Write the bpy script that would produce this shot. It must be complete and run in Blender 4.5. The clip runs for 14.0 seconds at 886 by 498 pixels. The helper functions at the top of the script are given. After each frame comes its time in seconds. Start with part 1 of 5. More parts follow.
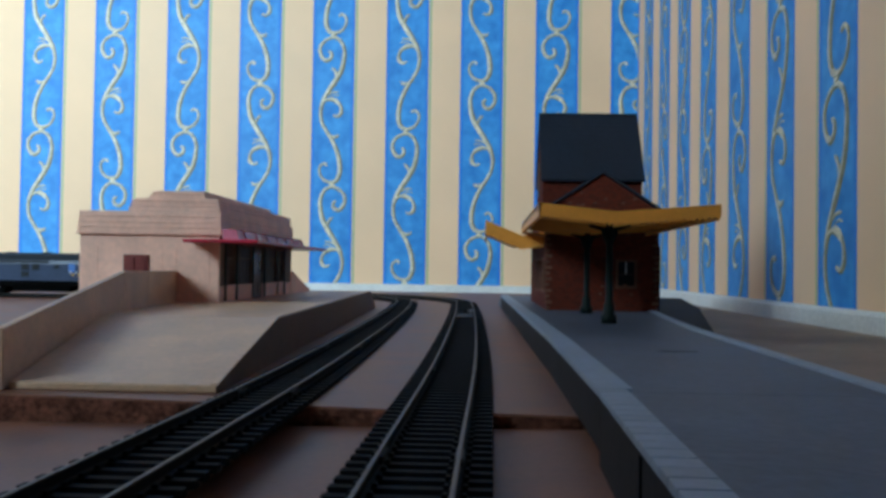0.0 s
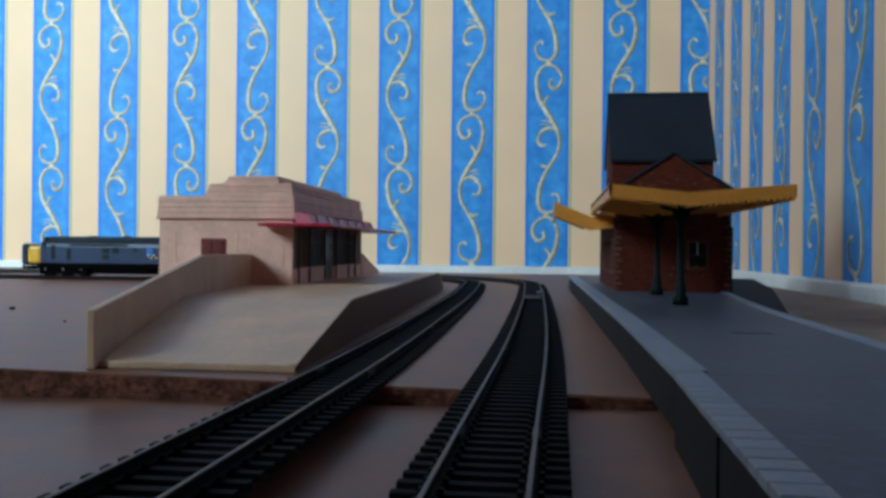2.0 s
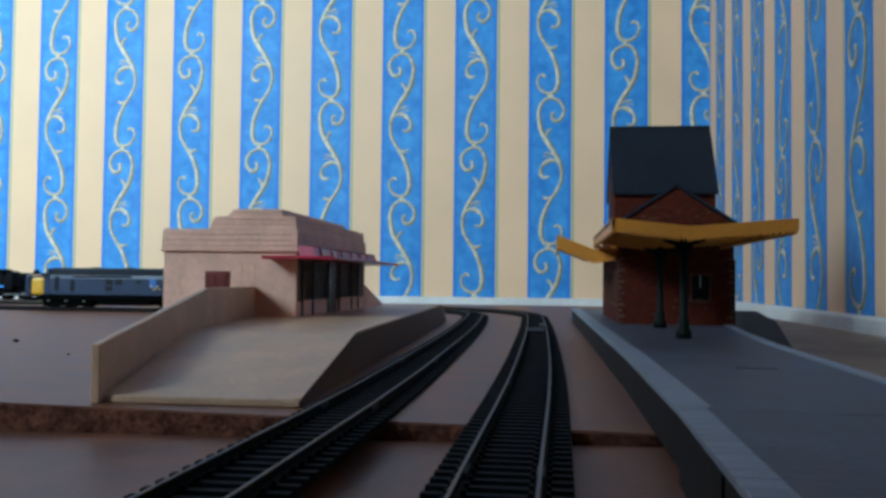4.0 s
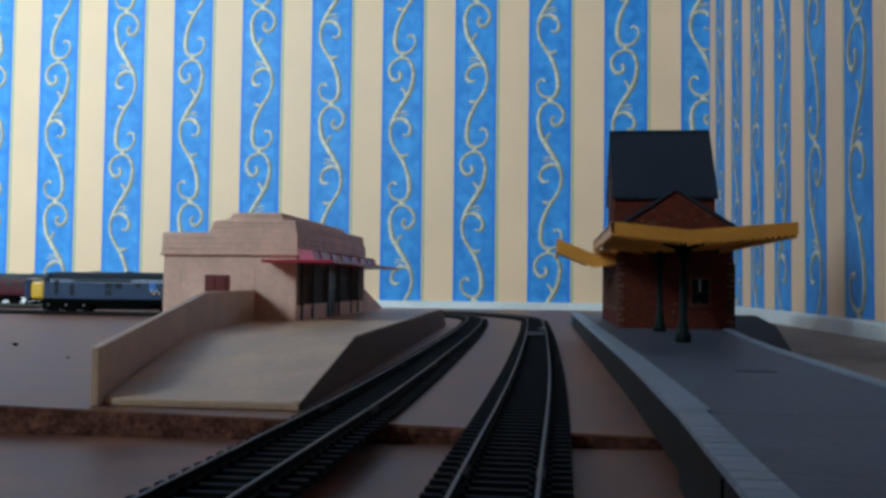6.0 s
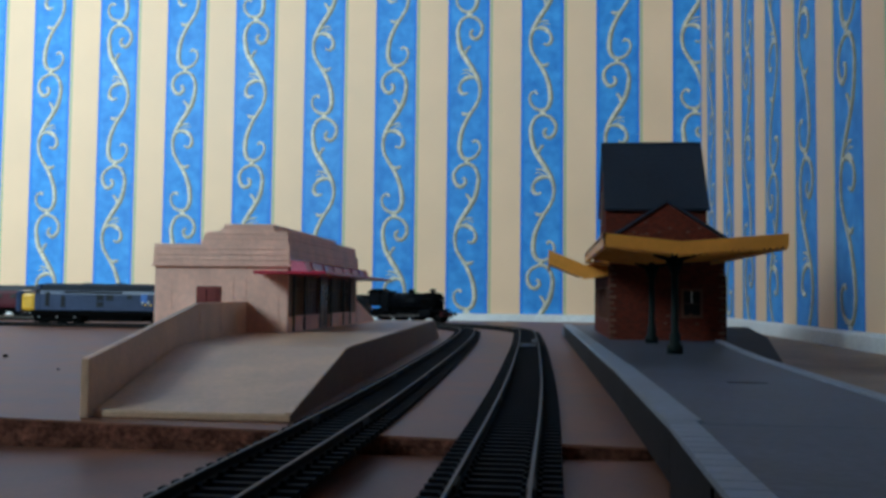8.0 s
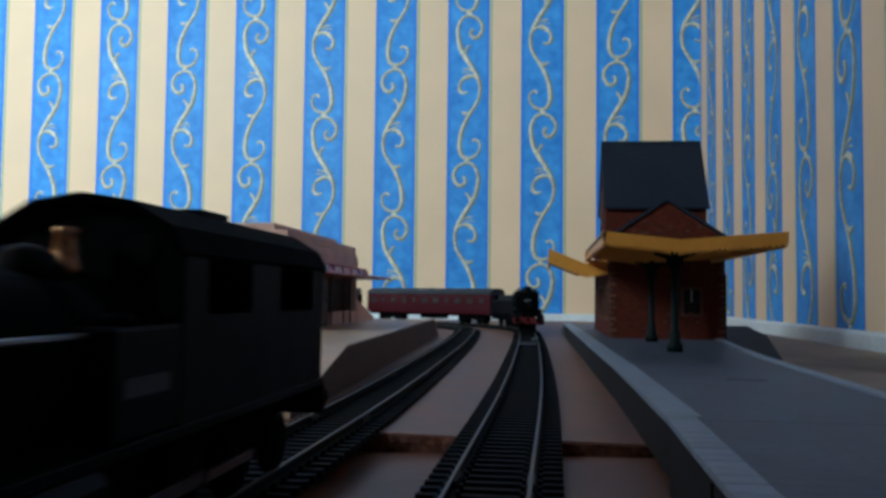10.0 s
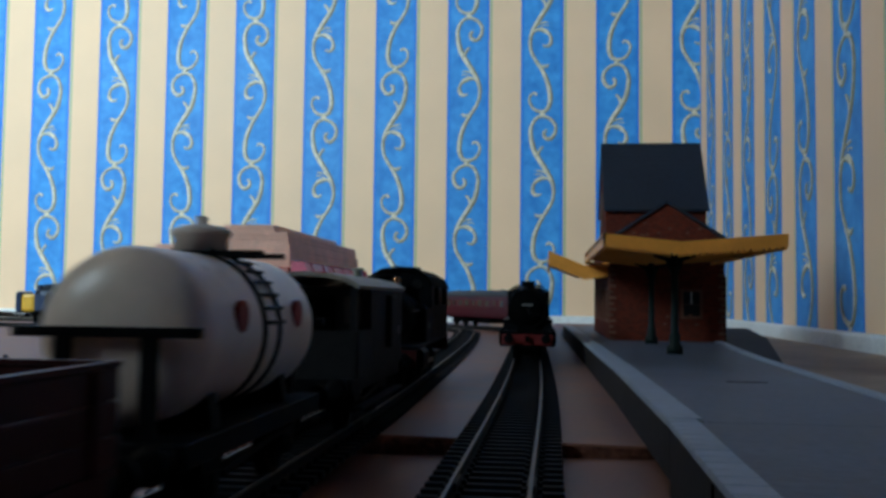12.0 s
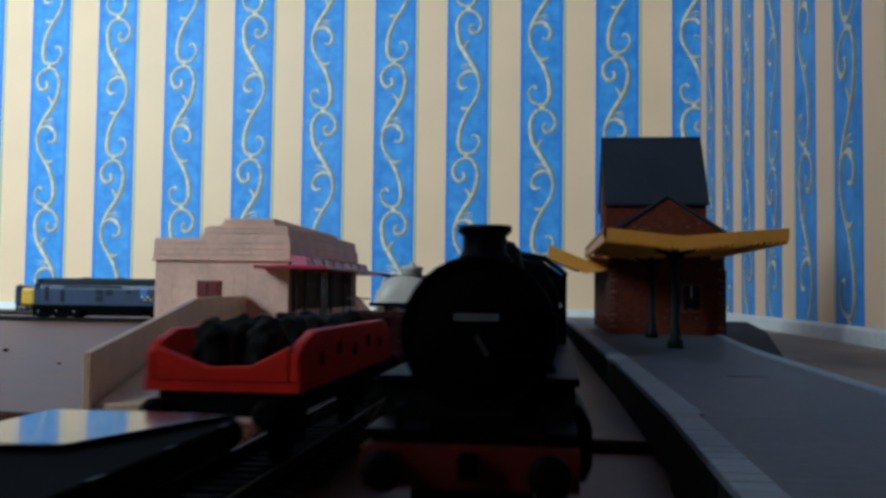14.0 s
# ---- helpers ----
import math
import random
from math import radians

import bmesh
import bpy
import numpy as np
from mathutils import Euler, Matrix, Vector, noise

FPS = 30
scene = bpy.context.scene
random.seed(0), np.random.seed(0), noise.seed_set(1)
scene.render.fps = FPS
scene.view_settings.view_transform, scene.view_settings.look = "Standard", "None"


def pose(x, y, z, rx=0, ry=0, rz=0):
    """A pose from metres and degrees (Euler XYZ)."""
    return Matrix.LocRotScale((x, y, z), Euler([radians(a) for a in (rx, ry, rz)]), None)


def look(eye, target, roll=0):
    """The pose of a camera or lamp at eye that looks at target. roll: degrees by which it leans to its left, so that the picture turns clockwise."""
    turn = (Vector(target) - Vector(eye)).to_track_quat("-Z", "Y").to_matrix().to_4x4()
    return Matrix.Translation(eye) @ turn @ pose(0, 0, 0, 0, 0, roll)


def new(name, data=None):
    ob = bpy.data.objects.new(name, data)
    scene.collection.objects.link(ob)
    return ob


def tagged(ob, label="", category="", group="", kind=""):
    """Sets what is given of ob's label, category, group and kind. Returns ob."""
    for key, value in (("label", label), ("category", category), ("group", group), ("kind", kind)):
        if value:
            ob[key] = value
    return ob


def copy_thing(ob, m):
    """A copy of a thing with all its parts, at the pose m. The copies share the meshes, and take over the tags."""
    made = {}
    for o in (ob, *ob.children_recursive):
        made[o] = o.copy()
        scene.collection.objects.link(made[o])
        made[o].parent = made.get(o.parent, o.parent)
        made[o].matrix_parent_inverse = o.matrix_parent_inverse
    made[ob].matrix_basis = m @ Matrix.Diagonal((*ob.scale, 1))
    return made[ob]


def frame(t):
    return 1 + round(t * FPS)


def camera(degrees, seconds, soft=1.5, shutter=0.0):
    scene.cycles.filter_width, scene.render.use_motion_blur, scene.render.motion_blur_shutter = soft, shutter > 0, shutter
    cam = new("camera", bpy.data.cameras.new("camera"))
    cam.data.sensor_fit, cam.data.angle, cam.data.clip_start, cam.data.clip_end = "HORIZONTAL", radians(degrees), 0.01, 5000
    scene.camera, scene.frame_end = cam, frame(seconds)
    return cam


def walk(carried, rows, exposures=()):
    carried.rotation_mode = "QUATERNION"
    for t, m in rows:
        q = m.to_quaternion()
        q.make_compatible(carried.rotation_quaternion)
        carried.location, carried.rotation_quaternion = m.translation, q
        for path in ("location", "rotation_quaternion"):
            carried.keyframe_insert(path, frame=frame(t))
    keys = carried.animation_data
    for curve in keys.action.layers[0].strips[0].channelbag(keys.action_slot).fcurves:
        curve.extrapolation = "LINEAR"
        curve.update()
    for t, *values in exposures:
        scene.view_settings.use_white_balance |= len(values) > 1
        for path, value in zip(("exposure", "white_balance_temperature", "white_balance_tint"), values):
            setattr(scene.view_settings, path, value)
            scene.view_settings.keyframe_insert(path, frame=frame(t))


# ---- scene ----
cam = camera(52.2, 14.0, soft=3.3, shutter=0.7)
PATH = [
    (0.0, pose(0.0017, 0.0063, 0.0419, 91.28, -0.85, 2.55)),
    (0.5, pose(-0.0010, 0.0043, 0.0447, 90.01, -0.75, 3.42)),
    (1.0, pose(-0.0004, 0.0047, 0.0428, 88.96, -0.67, 4.75)),
    (1.5, pose(-0.0011, 0.0030, 0.0436, 89.44, -0.56, 5.70)),
    (2.0, pose(-0.0002, 0.0021, 0.0424, 90.04, -0.57, 6.72)),
    (2.5, pose(-0.0001, 0.0023, 0.0430, 89.86, -0.55, 6.73)),
    (3.0, pose(-0.0005, 0.0013, 0.0444, 90.72, -0.52, 6.89)),
    (5.5, pose(-0.0006, 0.0001, 0.0428, 92.32, -0.65, 6.83)),
    (6.0, pose(-0.0005, 0.0001, 0.0433, 92.27, -0.64, 6.85)),
    (6.5, pose(-0.0004, 0.0001, 0.0432, 92.45, -0.59, 6.86)),
    (7.0, pose(-0.0005, 0.0003, 0.0436, 93.09, -0.59, 6.85)),
    (7.5, pose(-0.0002, -0.0001, 0.0429, 93.44, -0.71, 6.38)),
    (8.0, pose(0.0000, -0.0000, 0.0430, 93.03, -0.65, 6.40)),
    (10.5, pose(-0.0001, -0.0003, 0.0422, 92.98, -0.65, 6.39)),
    (11.0, pose(-0.0002, -0.0003, 0.0425, 92.73, -0.71, 6.37)),
    (11.5, pose(-0.0002, -0.0003, 0.0417, 93.20, -0.72, 6.37)),
    (12.0, pose(-0.0002, -0.0004, 0.0422, 93.14, -0.67, 6.37)),
    (12.5, pose(-0.0005, -0.0001, 0.0429, 93.10, -0.69, 6.33)),
    (13.0, pose(-0.0007, 0.0003, 0.0428, 92.71, -0.67, 6.32)),
    (13.5, pose(-0.0010, -0.0004, 0.0428, 92.88, -0.68, 6.31)),
    (14.0, pose(-0.0010, -0.0004, 0.0427, 92.71, -0.68, 6.31)),
]
walk(cam, PATH, exposures=[(0.0, 0.16), (0.5, 0.24), (1.0, 0.12), (1.5, 0.2), (2.0, 0.06), (3.0, 0.08), (5.5, -0.08), (7.0, -0.08), (14.0, -0.1)])

# ---- world and light ----
# a room with one tall daylight window in the wall to the left of the layout
world = bpy.data.worlds.new("sky")
scene.world = world
world.use_nodes = True
nt = world.node_tree
sky = nt.nodes.new("ShaderNodeTexSky")
sky.sky_type = "NISHITA"
sky.sun_disc = False
sky.sun_elevation = radians(40)
sky.sun_rotation = radians(200)
nt.links.new(sky.outputs[0], nt.nodes["Background"].inputs[0])
nt.nodes["Background"].inputs[1].default_value = 0.1


def window_light(name, place, target, width, height, power, colour):
    data = bpy.data.lights.new(name, "AREA")
    data.shape, data.size, data.size_y = "RECTANGLE", width, height
    data.energy, data.color = power, colour
    ob = new(name, data)
    ob.matrix_world = look(place, target)
    return ob


window_light("window_daylight", (-1.68, -1.14, 1.22), (-1.68, 1.0, 1.22), 0.60, 1.0, 140.0, (0.635, 0.91, 1.09))

# ---- materials ----


def mat(name, colour, rough=0.5, metal=0.0, grain=0.12, scale=300.0, bump=0.0, stain=0.15, stain_scale=25.0, coat=0.0, spread=0.0, shine=0.5):
    """A surface with fine grain and broad stains; spread varies it from piece to piece."""
    m = bpy.data.materials.new(name)
    m.use_nodes = True
    t = m.node_tree
    b = t.nodes["Principled BSDF"]
    b.inputs["Roughness"].default_value = rough
    b.inputs["Metallic"].default_value = metal
    b.inputs["Coat Weight"].default_value = coat
    b.inputs["Specular IOR Level"].default_value = shine
    co = t.nodes.new("ShaderNodeTexCoord")
    value = None
    for sc, amount, detail in ((scale, grain, 6.0), (stain_scale, stain, 4.0)):
        n = t.nodes.new("ShaderNodeTexNoise")
        n.inputs["Scale"].default_value = sc
        n.inputs["Detail"].default_value = detail
        t.links.new(co.outputs["Object"], n.inputs["Vector"])
        r = t.nodes.new("ShaderNodeMapRange")
        r.inputs["From Min"].default_value, r.inputs["From Max"].default_value = 0.3, 0.7
        r.inputs["To Min"].default_value, r.inputs["To Max"].default_value = 1 - amount, 1 + amount
        t.links.new(n.outputs["Fac"], r.inputs["Value"])
        if value is None:
            value, fine = r.outputs[0], n
        else:
            mul = t.nodes.new("ShaderNodeMath")
            mul.operation = "MULTIPLY"
            t.links.new(value, mul.inputs[0])
            t.links.new(r.outputs[0], mul.inputs[1])
            value = mul.outputs[0]
            rr = t.nodes.new("ShaderNodeMapRange")
            rr.inputs["To Min"].default_value, rr.inputs["To Max"].default_value = max(rough - 0.1, 0.03), min(rough + 0.1, 1)
            t.links.new(n.outputs["Fac"], rr.inputs["Value"])
            t.links.new(rr.outputs[0], b.inputs["Roughness"])
    if spread:
        info = t.nodes.new("ShaderNodeObjectInfo")
        r = t.nodes.new("ShaderNodeMapRange")
        r.inputs["To Min"].default_value, r.inputs["To Max"].default_value = 1 - spread, 1 + spread
        t.links.new(info.outputs["Random"], r.inputs["Value"])
        mul = t.nodes.new("ShaderNodeMath")
        mul.operation = "MULTIPLY"
        t.links.new(value, mul.inputs[0])
        t.links.new(r.outputs[0], mul.inputs[1])
        value = mul.outputs[0]
    sc = t.nodes.new("ShaderNodeVectorMath")
    sc.operation = "SCALE"
    sc.inputs[0].default_value = colour
    t.links.new(value, sc.inputs["Scale"])
    t.links.new(sc.outputs[0], b.inputs["Base Color"])
    if bump:
        bp = t.nodes.new("ShaderNodeBump")
        bp.inputs["Strength"].default_value = bump
        bp.inputs["Distance"].default_value = 0.0005
        t.links.new(fine.outputs["Fac"], bp.inputs["Height"])
        t.links.new(bp.outputs[0], b.inputs["Normal"])
    return m


def brick_mat(name, one, two, mortar, size):
    """Small printed or moulded brickwork, in courses along the face."""
    m = mat(name, one, 0.8, shine=0.12, grain=0.2, scale=500, bump=0.3)
    t = m.node_tree
    b = t.nodes["Principled BSDF"]
    co = t.nodes.new("ShaderNodeTexCoord")
    sep = t.nodes.new("ShaderNodeSeparateXYZ")
    t.links.new(co.outputs["Object"], sep.inputs[0])
    add = t.nodes.new("ShaderNodeMath")
    add.operation = "ADD"
    t.links.new(sep.outputs[0], add.inputs[0])
    t.links.new(sep.outputs[1], add.inputs[1])
    com = t.nodes.new("ShaderNodeCombineXYZ")
    t.links.new(add.outputs[0], com.inputs[0])
    t.links.new(sep.outputs[2], com.inputs[1])
    br = t.nodes.new("ShaderNodeTexBrick")
    br.inputs["Color1"].default_value = (*one, 1)
    br.inputs["Color2"].default_value = (*two, 1)
    br.inputs["Mortar"].default_value = (*mortar, 1)
    br.inputs["Scale"].default_value = 1.0
    br.inputs["Brick Width"].default_value = size * 2.6
    br.inputs["Row Height"].default_value = size
    br.inputs["Mortar Size"].default_value = size * 0.09
    t.links.new(com.outputs[0], br.inputs["Vector"])
    old = b.inputs["Base Color"].links[0].from_node
    n = t.nodes.new("ShaderNodeVectorMath")
    n.operation = "MULTIPLY"
    old.inputs[0].default_value = (1, 1, 1)
    t.links.new(br.outputs["Color"], n.inputs[0])
    t.links.new(old.outputs[0], n.inputs[1])
    t.links.new(n.outputs[0], b.inputs["Base Color"])
    return m


PERIOD, BLUE = 0.13706, 0.078
STRIPE_0, SIDE_0 = -0.0450, 0.9630


def wallpaper_mat(name, axis, start):
    """Cream paper with watery blue stripes, each edged by a thin green-gold line."""
    m = mat(name, (0.89, 0.58, 0.35), 0.6, grain=0.03, scale=900, stain=0.05, stain_scale=6, bump=0.05)
    t = m.node_tree
    b = t.nodes["Principled BSDF"]
    cream = b.inputs["Base Color"].links[0].from_socket
    co = t.nodes.new("ShaderNodeTexCoord")
    sep = t.nodes.new("ShaderNodeSeparateXYZ")
    t.links.new(co.outputs["Object"], sep.inputs[0])

    def maths(op, a, v=None, c=None):
        n = t.nodes.new("ShaderNodeMath")
        n.operation = op
        for i, q in enumerate((a, v, c)):
            if q is None:
                continue
            if isinstance(q, (int, float)):
                n.inputs[i].default_value = q
            else:
                t.links.new(q, n.inputs[i])
        return n.outputs[0]

    along = maths("DIVIDE", maths("SUBTRACT", sep.outputs[axis], start), PERIOD)
    ph = maths("FRACT", along)
    w = BLUE / PERIOD
    blue = maths("LESS_THAN", ph, w)
    edge = maths("LESS_THAN", maths("ABSOLUTE", maths("SUBTRACT", maths("ABSOLUTE", maths("SUBTRACT", ph, w / 2)), w / 2 + 0.024)), 0.012)
    rim = maths("GREATER_THAN", maths("ABSOLUTE", maths("SUBTRACT", ph, w / 2)), w / 2 - 0.04)
    noise_a = t.nodes.new("ShaderNodeTexNoise")
    noise_a.inputs["Scale"].default_value = 38
    noise_a.inputs["Detail"].default_value = 8
    noise_a.inputs["Roughness"].default_value = 0.65
    t.links.new(co.outputs["Object"], noise_a.inputs["Vector"])
    ramp = t.nodes.new("ShaderNodeValToRGB")
    ramp.color_ramp.elements[0].position, ramp.color_ramp.elements[1].position = 0.36, 0.65
    ramp.color_ramp.elements[0].color = (0.006, 0.20, 0.58, 1)
    ramp.color_ramp.elements[1].color = (0.05, 0.35, 0.76, 1)
    t.links.new(noise_a.outputs["Fac"], ramp.inputs[0])

    def mix(f, a, c):
        n = t.nodes.new("ShaderNodeMix")
        n.data_type = "RGBA"
        t.links.new(f, n.inputs[0])
        for i, q in ((6, a), (7, c)):
            if isinstance(q, tuple):
                n.inputs[i].default_value = (*q, 1)
            else:
                t.links.new(q, n.inputs[i])
        return n.outputs[2]

    body = mix(rim, ramp.outputs[0], (0.003, 0.19, 0.66))
    colour = mix(edge, cream, (0.34, 0.45, 0.2))
    colour = mix(blue, colour, body)
    t.links.new(colour, b.inputs["Base Color"])
    return m


M_PAPER_BACK = wallpaper_mat("wallpaper_back", 0, STRIPE_0)
M_PAPER_SIDE = wallpaper_mat("wallpaper_side", 1, SIDE_0)
M_SCROLL_SHADE = mat("olive_scroll_print", (0.24, 0.22, 0.12), 0.6, grain=0.25, scale=120)
M_SCROLL = mat("scroll_print", (0.66, 0.58, 0.42), 0.5, grain=0.25, scale=120, stain=0.3, stain_scale=30)
# unseen walls, ceiling and carpet: dark warm tones chosen to govern the bounce
M_PLAIN_WALL = mat("plain_paint", (0.13, 0.07, 0.03), 0.7, stain=0.08, stain_scale=3)
M_CEILING = mat("ceiling_paint", (0.13, 0.08, 0.045), 0.8, stain=0.05, stain_scale=2)
M_MARGIN = mat("scuffed_margin_paint", (0.30, 0.20, 0.135), 0.6, stain=0.25, stain_scale=20)
M_CARPET = mat("carpet", (0.2, 0.1, 0.06), 0.95, grain=0.3, scale=200, bump=0.6)
M_WHITE = mat("white_gloss_paint", (0.78, 0.77, 0.74), 0.35, stain=0.1, stain_scale=12)
M_BOARD = mat("hardboard", (0.22, 0.093, 0.057), 0.45, shine=0.3, grain=0.1, scale=500, bump=0.14, stain=0.34, stain_scale=30)
M_EDGE = mat("torn_chipboard", (0.145, 0.056, 0.038), 0.95, shine=0.05, grain=0.5, scale=520, bump=0.8, stain=0.5, stain_scale=120)
M_RAIL = mat("nickel_rail", (0.15, 0.125, 0.1), 0.48, metal=1.0, stain=0.25, stain_scale=60)
M_JOINER = mat("tarnished_joiner", (0.05, 0.045, 0.04), 0.55, metal=1.0, stain=0.3, stain_scale=200)
M_RAIL_DULL = mat("dull_rail", (0.018, 0.016, 0.015), 0.75, shine=0.1)
M_SLEEPER = mat("black_plastic_sleeper", (0.004, 0.004, 0.005), 0.75, shine=0.09, grain=0.3, scale=900, bump=0.2, spread=0.3)
M_BALLAST = mat("dark_foam_underlay", (0.004, 0.004, 0.004), 0.95, shine=0.0, grain=0.5, scale=700, bump=0.6)
M_CREAM = mat("cream_plastic", (0.66, 0.425, 0.275), 0.45, grain=0.08, scale=400, stain=0.17, stain_scale=34)
M_PLATFORM_SIDE = mat("brown_shaded_side", (0.2, 0.115, 0.075), 0.6, grain=0.2, scale=300, bump=0.4, stain=0.2)
M_CREAM_WALL = mat("cream_render", (0.89, 0.52, 0.39), 0.5, grain=0.08, scale=300, bump=0.15, stain=0.15, stain_scale=40)
M_DOORRED = mat("maroon_door_paint", (0.2, 0.035, 0.03), 0.4)
M_PINKRED = mat("red_canopy_plastic", (0.55, 0.035, 0.07), 0.25, stain=0.12)
# red canopy plastic paled to pink to stand for reflected sky
M_SHEEN_TOP = mat("pink_sky_sheen", (0.66, 0.2, 0.27), 0.22, stain=0.15, stain_scale=60)
M_DARKWIN = mat("dark_window", (0.012, 0.012, 0.013), 0.3, shine=0.15, stain=0.1)
M_WOODDOOR = mat("brown_door", (0.09, 0.05, 0.03), 0.5)
M_GREY_PLAT = mat("grey_platform_plastic", (0.092, 0.110, 0.150), 0.48, shine=0.4, grain=0.16, scale=350, bump=0.25, stain=0.32, stain_scale=38)
M_GREY_SLAB = mat("pale_edge_slab", (0.30, 0.36, 0.45), 0.5, grain=0.1, scale=350, stain=0.12, stain_scale=30, spread=0.1)
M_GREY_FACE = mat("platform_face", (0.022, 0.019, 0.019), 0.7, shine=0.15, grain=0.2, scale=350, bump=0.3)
M_DARK_BLOCK = mat("dark_grey_block", (0.015, 0.016, 0.020), 0.7, shine=0.15, grain=0.2, scale=350, bump=0.3)
M_BRICK = brick_mat("red_brick", (0.15, 0.021, 0.009), (0.085, 0.014, 0.008), (0.07, 0.032, 0.022), 0.0013)
M_QUOIN = mat("stone_quoin", (0.14, 0.062, 0.04), 0.75, shine=0.2, spread=0.3)
# cream front darkened to brown for the shade under the canopy
M_SHADED_FRONT = mat("shaded_track_front", (0.17, 0.115, 0.08), 0.6, shine=0.25, stain=0.25, stain_scale=60)
M_GREENPOST = mat("dark_green_pilaster", (0.02, 0.035, 0.026), 0.5, shine=0.25)
M_SLATE = mat("slate_roof", (0.011, 0.018, 0.031), 0.5, grain=0.2, scale=400, bump=0.25, stain=0.2)
M_YELLOW = mat("yellow_canopy_plastic", (0.9, 0.35, 0.055), 0.4, grain=0.06, scale=400, stain=0.12, stain_scale=30)
M_GLAZE = mat("pale_roof_glazing", (0.5, 0.44, 0.36), 0.3, stain=0.15)
M_POST = mat("black_green_post", (0.004, 0.010, 0.009), 0.5, shine=0.12)
M_BLACK = mat("satin_black", (0.0016, 0.0021, 0.0032), 0.5, shine=0.08, grain=0.2, scale=500, stain=0.25, stain_scale=60)
M_BLACK_MATT = mat("matt_black", (0.0015, 0.0015, 0.0015), 0.85, shine=0.04, stain=0.25, stain_scale=60)
M_RED = mat("buffer_red", (0.13, 0.004, 0.004), 0.5)
M_DULLRED = mat("dull_buffer_red", (0.035, 0.003, 0.003), 0.65, shine=0.15)
M_STEEL = mat("bright_steel", (0.3, 0.3, 0.3), 0.3, metal=1.0)
M_BRASS = mat("copper_fitting", (0.75, 0.38, 0.2), 0.3, metal=1.0)
M_WHITEPRINT = mat("white_print", (0.5, 0.5, 0.48), 0.5)
M_PLATE = mat("worn_plate_print", (0.16, 0.16, 0.16), 0.6)
M_FAINT = mat("faded_print", (0.06, 0.06, 0.06), 0.6)
M_MAROON = mat("maroon_coach", (0.06, 0.006, 0.010), 0.48, shine=0.22, stain=0.14)
M_CRIMSON = mat("crimson_coach", (0.28, 0.016, 0.012), 0.45, shine=0.25, stain=0.14)
M_COACHCREAM = mat("cream_coach", (0.6, 0.4, 0.15), 0.45, shine=0.25, stain=0.14)
M_ROOFGREY = mat("grey_coach_roof", (0.045, 0.045, 0.048), 0.6, shine=0.2, stain=0.2)
M_GLASS = mat("coach_window", (0.05, 0.045, 0.042), 0.15, shine=0.35, stain=0.3, stain_scale=80)
M_DIESEL = mat("blue_grey_diesel", (0.015, 0.029, 0.068), 0.42, shine=0.28, stain=0.14)
M_NOSE = mat("glossy_blue_nose", (0.03, 0.05, 0.1), 0.12, shine=0.6, coat=0.8, stain=0.15)
M_DIESELROOF = mat("dark_grey_roof", (0.009, 0.013, 0.020), 0.5, shine=0.22, stain=0.15)
M_WARN = mat("warning_yellow", (0.72, 0.38, 0.02), 0.4)
M_SKYBLUE = mat("bright_blue_patch", (0.02, 0.11, 0.36), 0.4)
M_TANK = mat("cream_tank", (0.88, 0.75, 0.65), 0.3, grain=0.04, stain=0.1, stain_scale=40)
M_VANGREY = mat("grey_van", (0.011, 0.0115, 0.013), 0.6, shine=0.15, stain=0.2)
M_VANROOF = mat("pale_van_roof", (0.34, 0.31, 0.25), 0.5, stain=0.15)
M_BAUXITE = mat("maroon_wagon", (0.045, 0.006, 0.008), 0.5, shine=0.2, stain=0.2, stain_scale=50)
M_BRIGHTRED = mat("bright_red_plastic", (0.86, 0.022, 0.012), 0.5, shine=0.25, grain=0.08, stain=0.15, stain_scale=60)
M_COAL = mat("black_load", (0.003, 0.003, 0.004), 0.7, shine=0.2, grain=0.4, scale=300, bump=0.8)
M_GLOSSBLACK = mat("gloss_black_deck", (0.006, 0.006, 0.007), 0.12, shine=0.45, coat=0.25, grain=0.1, stain=0.1)

# ---- mesh helpers ----


def box(bm, x0, x1, y0, y1, z0, z1, bev=0.0):
    m = Matrix.Translation(((x0 + x1) / 2, (y0 + y1) / 2, (z0 + z1) / 2)) @ Matrix.Diagonal((x1 - x0, y1 - y0, z1 - z0, 1))
    got = bmesh.ops.create_cube(bm, size=1, matrix=m)
    if bev:
        edges = {e for v in got["verts"] for e in v.link_edges}
        bmesh.ops.bevel(bm, geom=list(edges), offset=bev, segments=2, affect="EDGES", profile=0.5)
    return bm


def prism(bm, outline, a, b, axis="y", bev=0.0):
    """An outline of 2D points, drawn out along an axis from a to b."""
    def at(p, d):
        return {"x": (d, p[0], p[1]), "y": (p[0], d, p[1]), "z": (p[0], p[1], d)}[axis]
    one = [bm.verts.new(at(p, a)) for p in outline]
    two = [bm.verts.new(at(p, b)) for p in outline]
    n = len(outline)
    made = [bm.faces.new(one), bm.faces.new(two[::-1])]
    for i in range(n):
        made.append(bm.faces.new((one[i], two[i], two[(i + 1) % n], one[(i + 1) % n])))
    bmesh.ops.recalc_face_normals(bm, faces=made)
    if bev:
        bmesh.ops.bevel(bm, geom=list({e for f in made for e in f.edges}), offset=bev, segments=2, affect="EDGES", profile=0.5)
    return bm


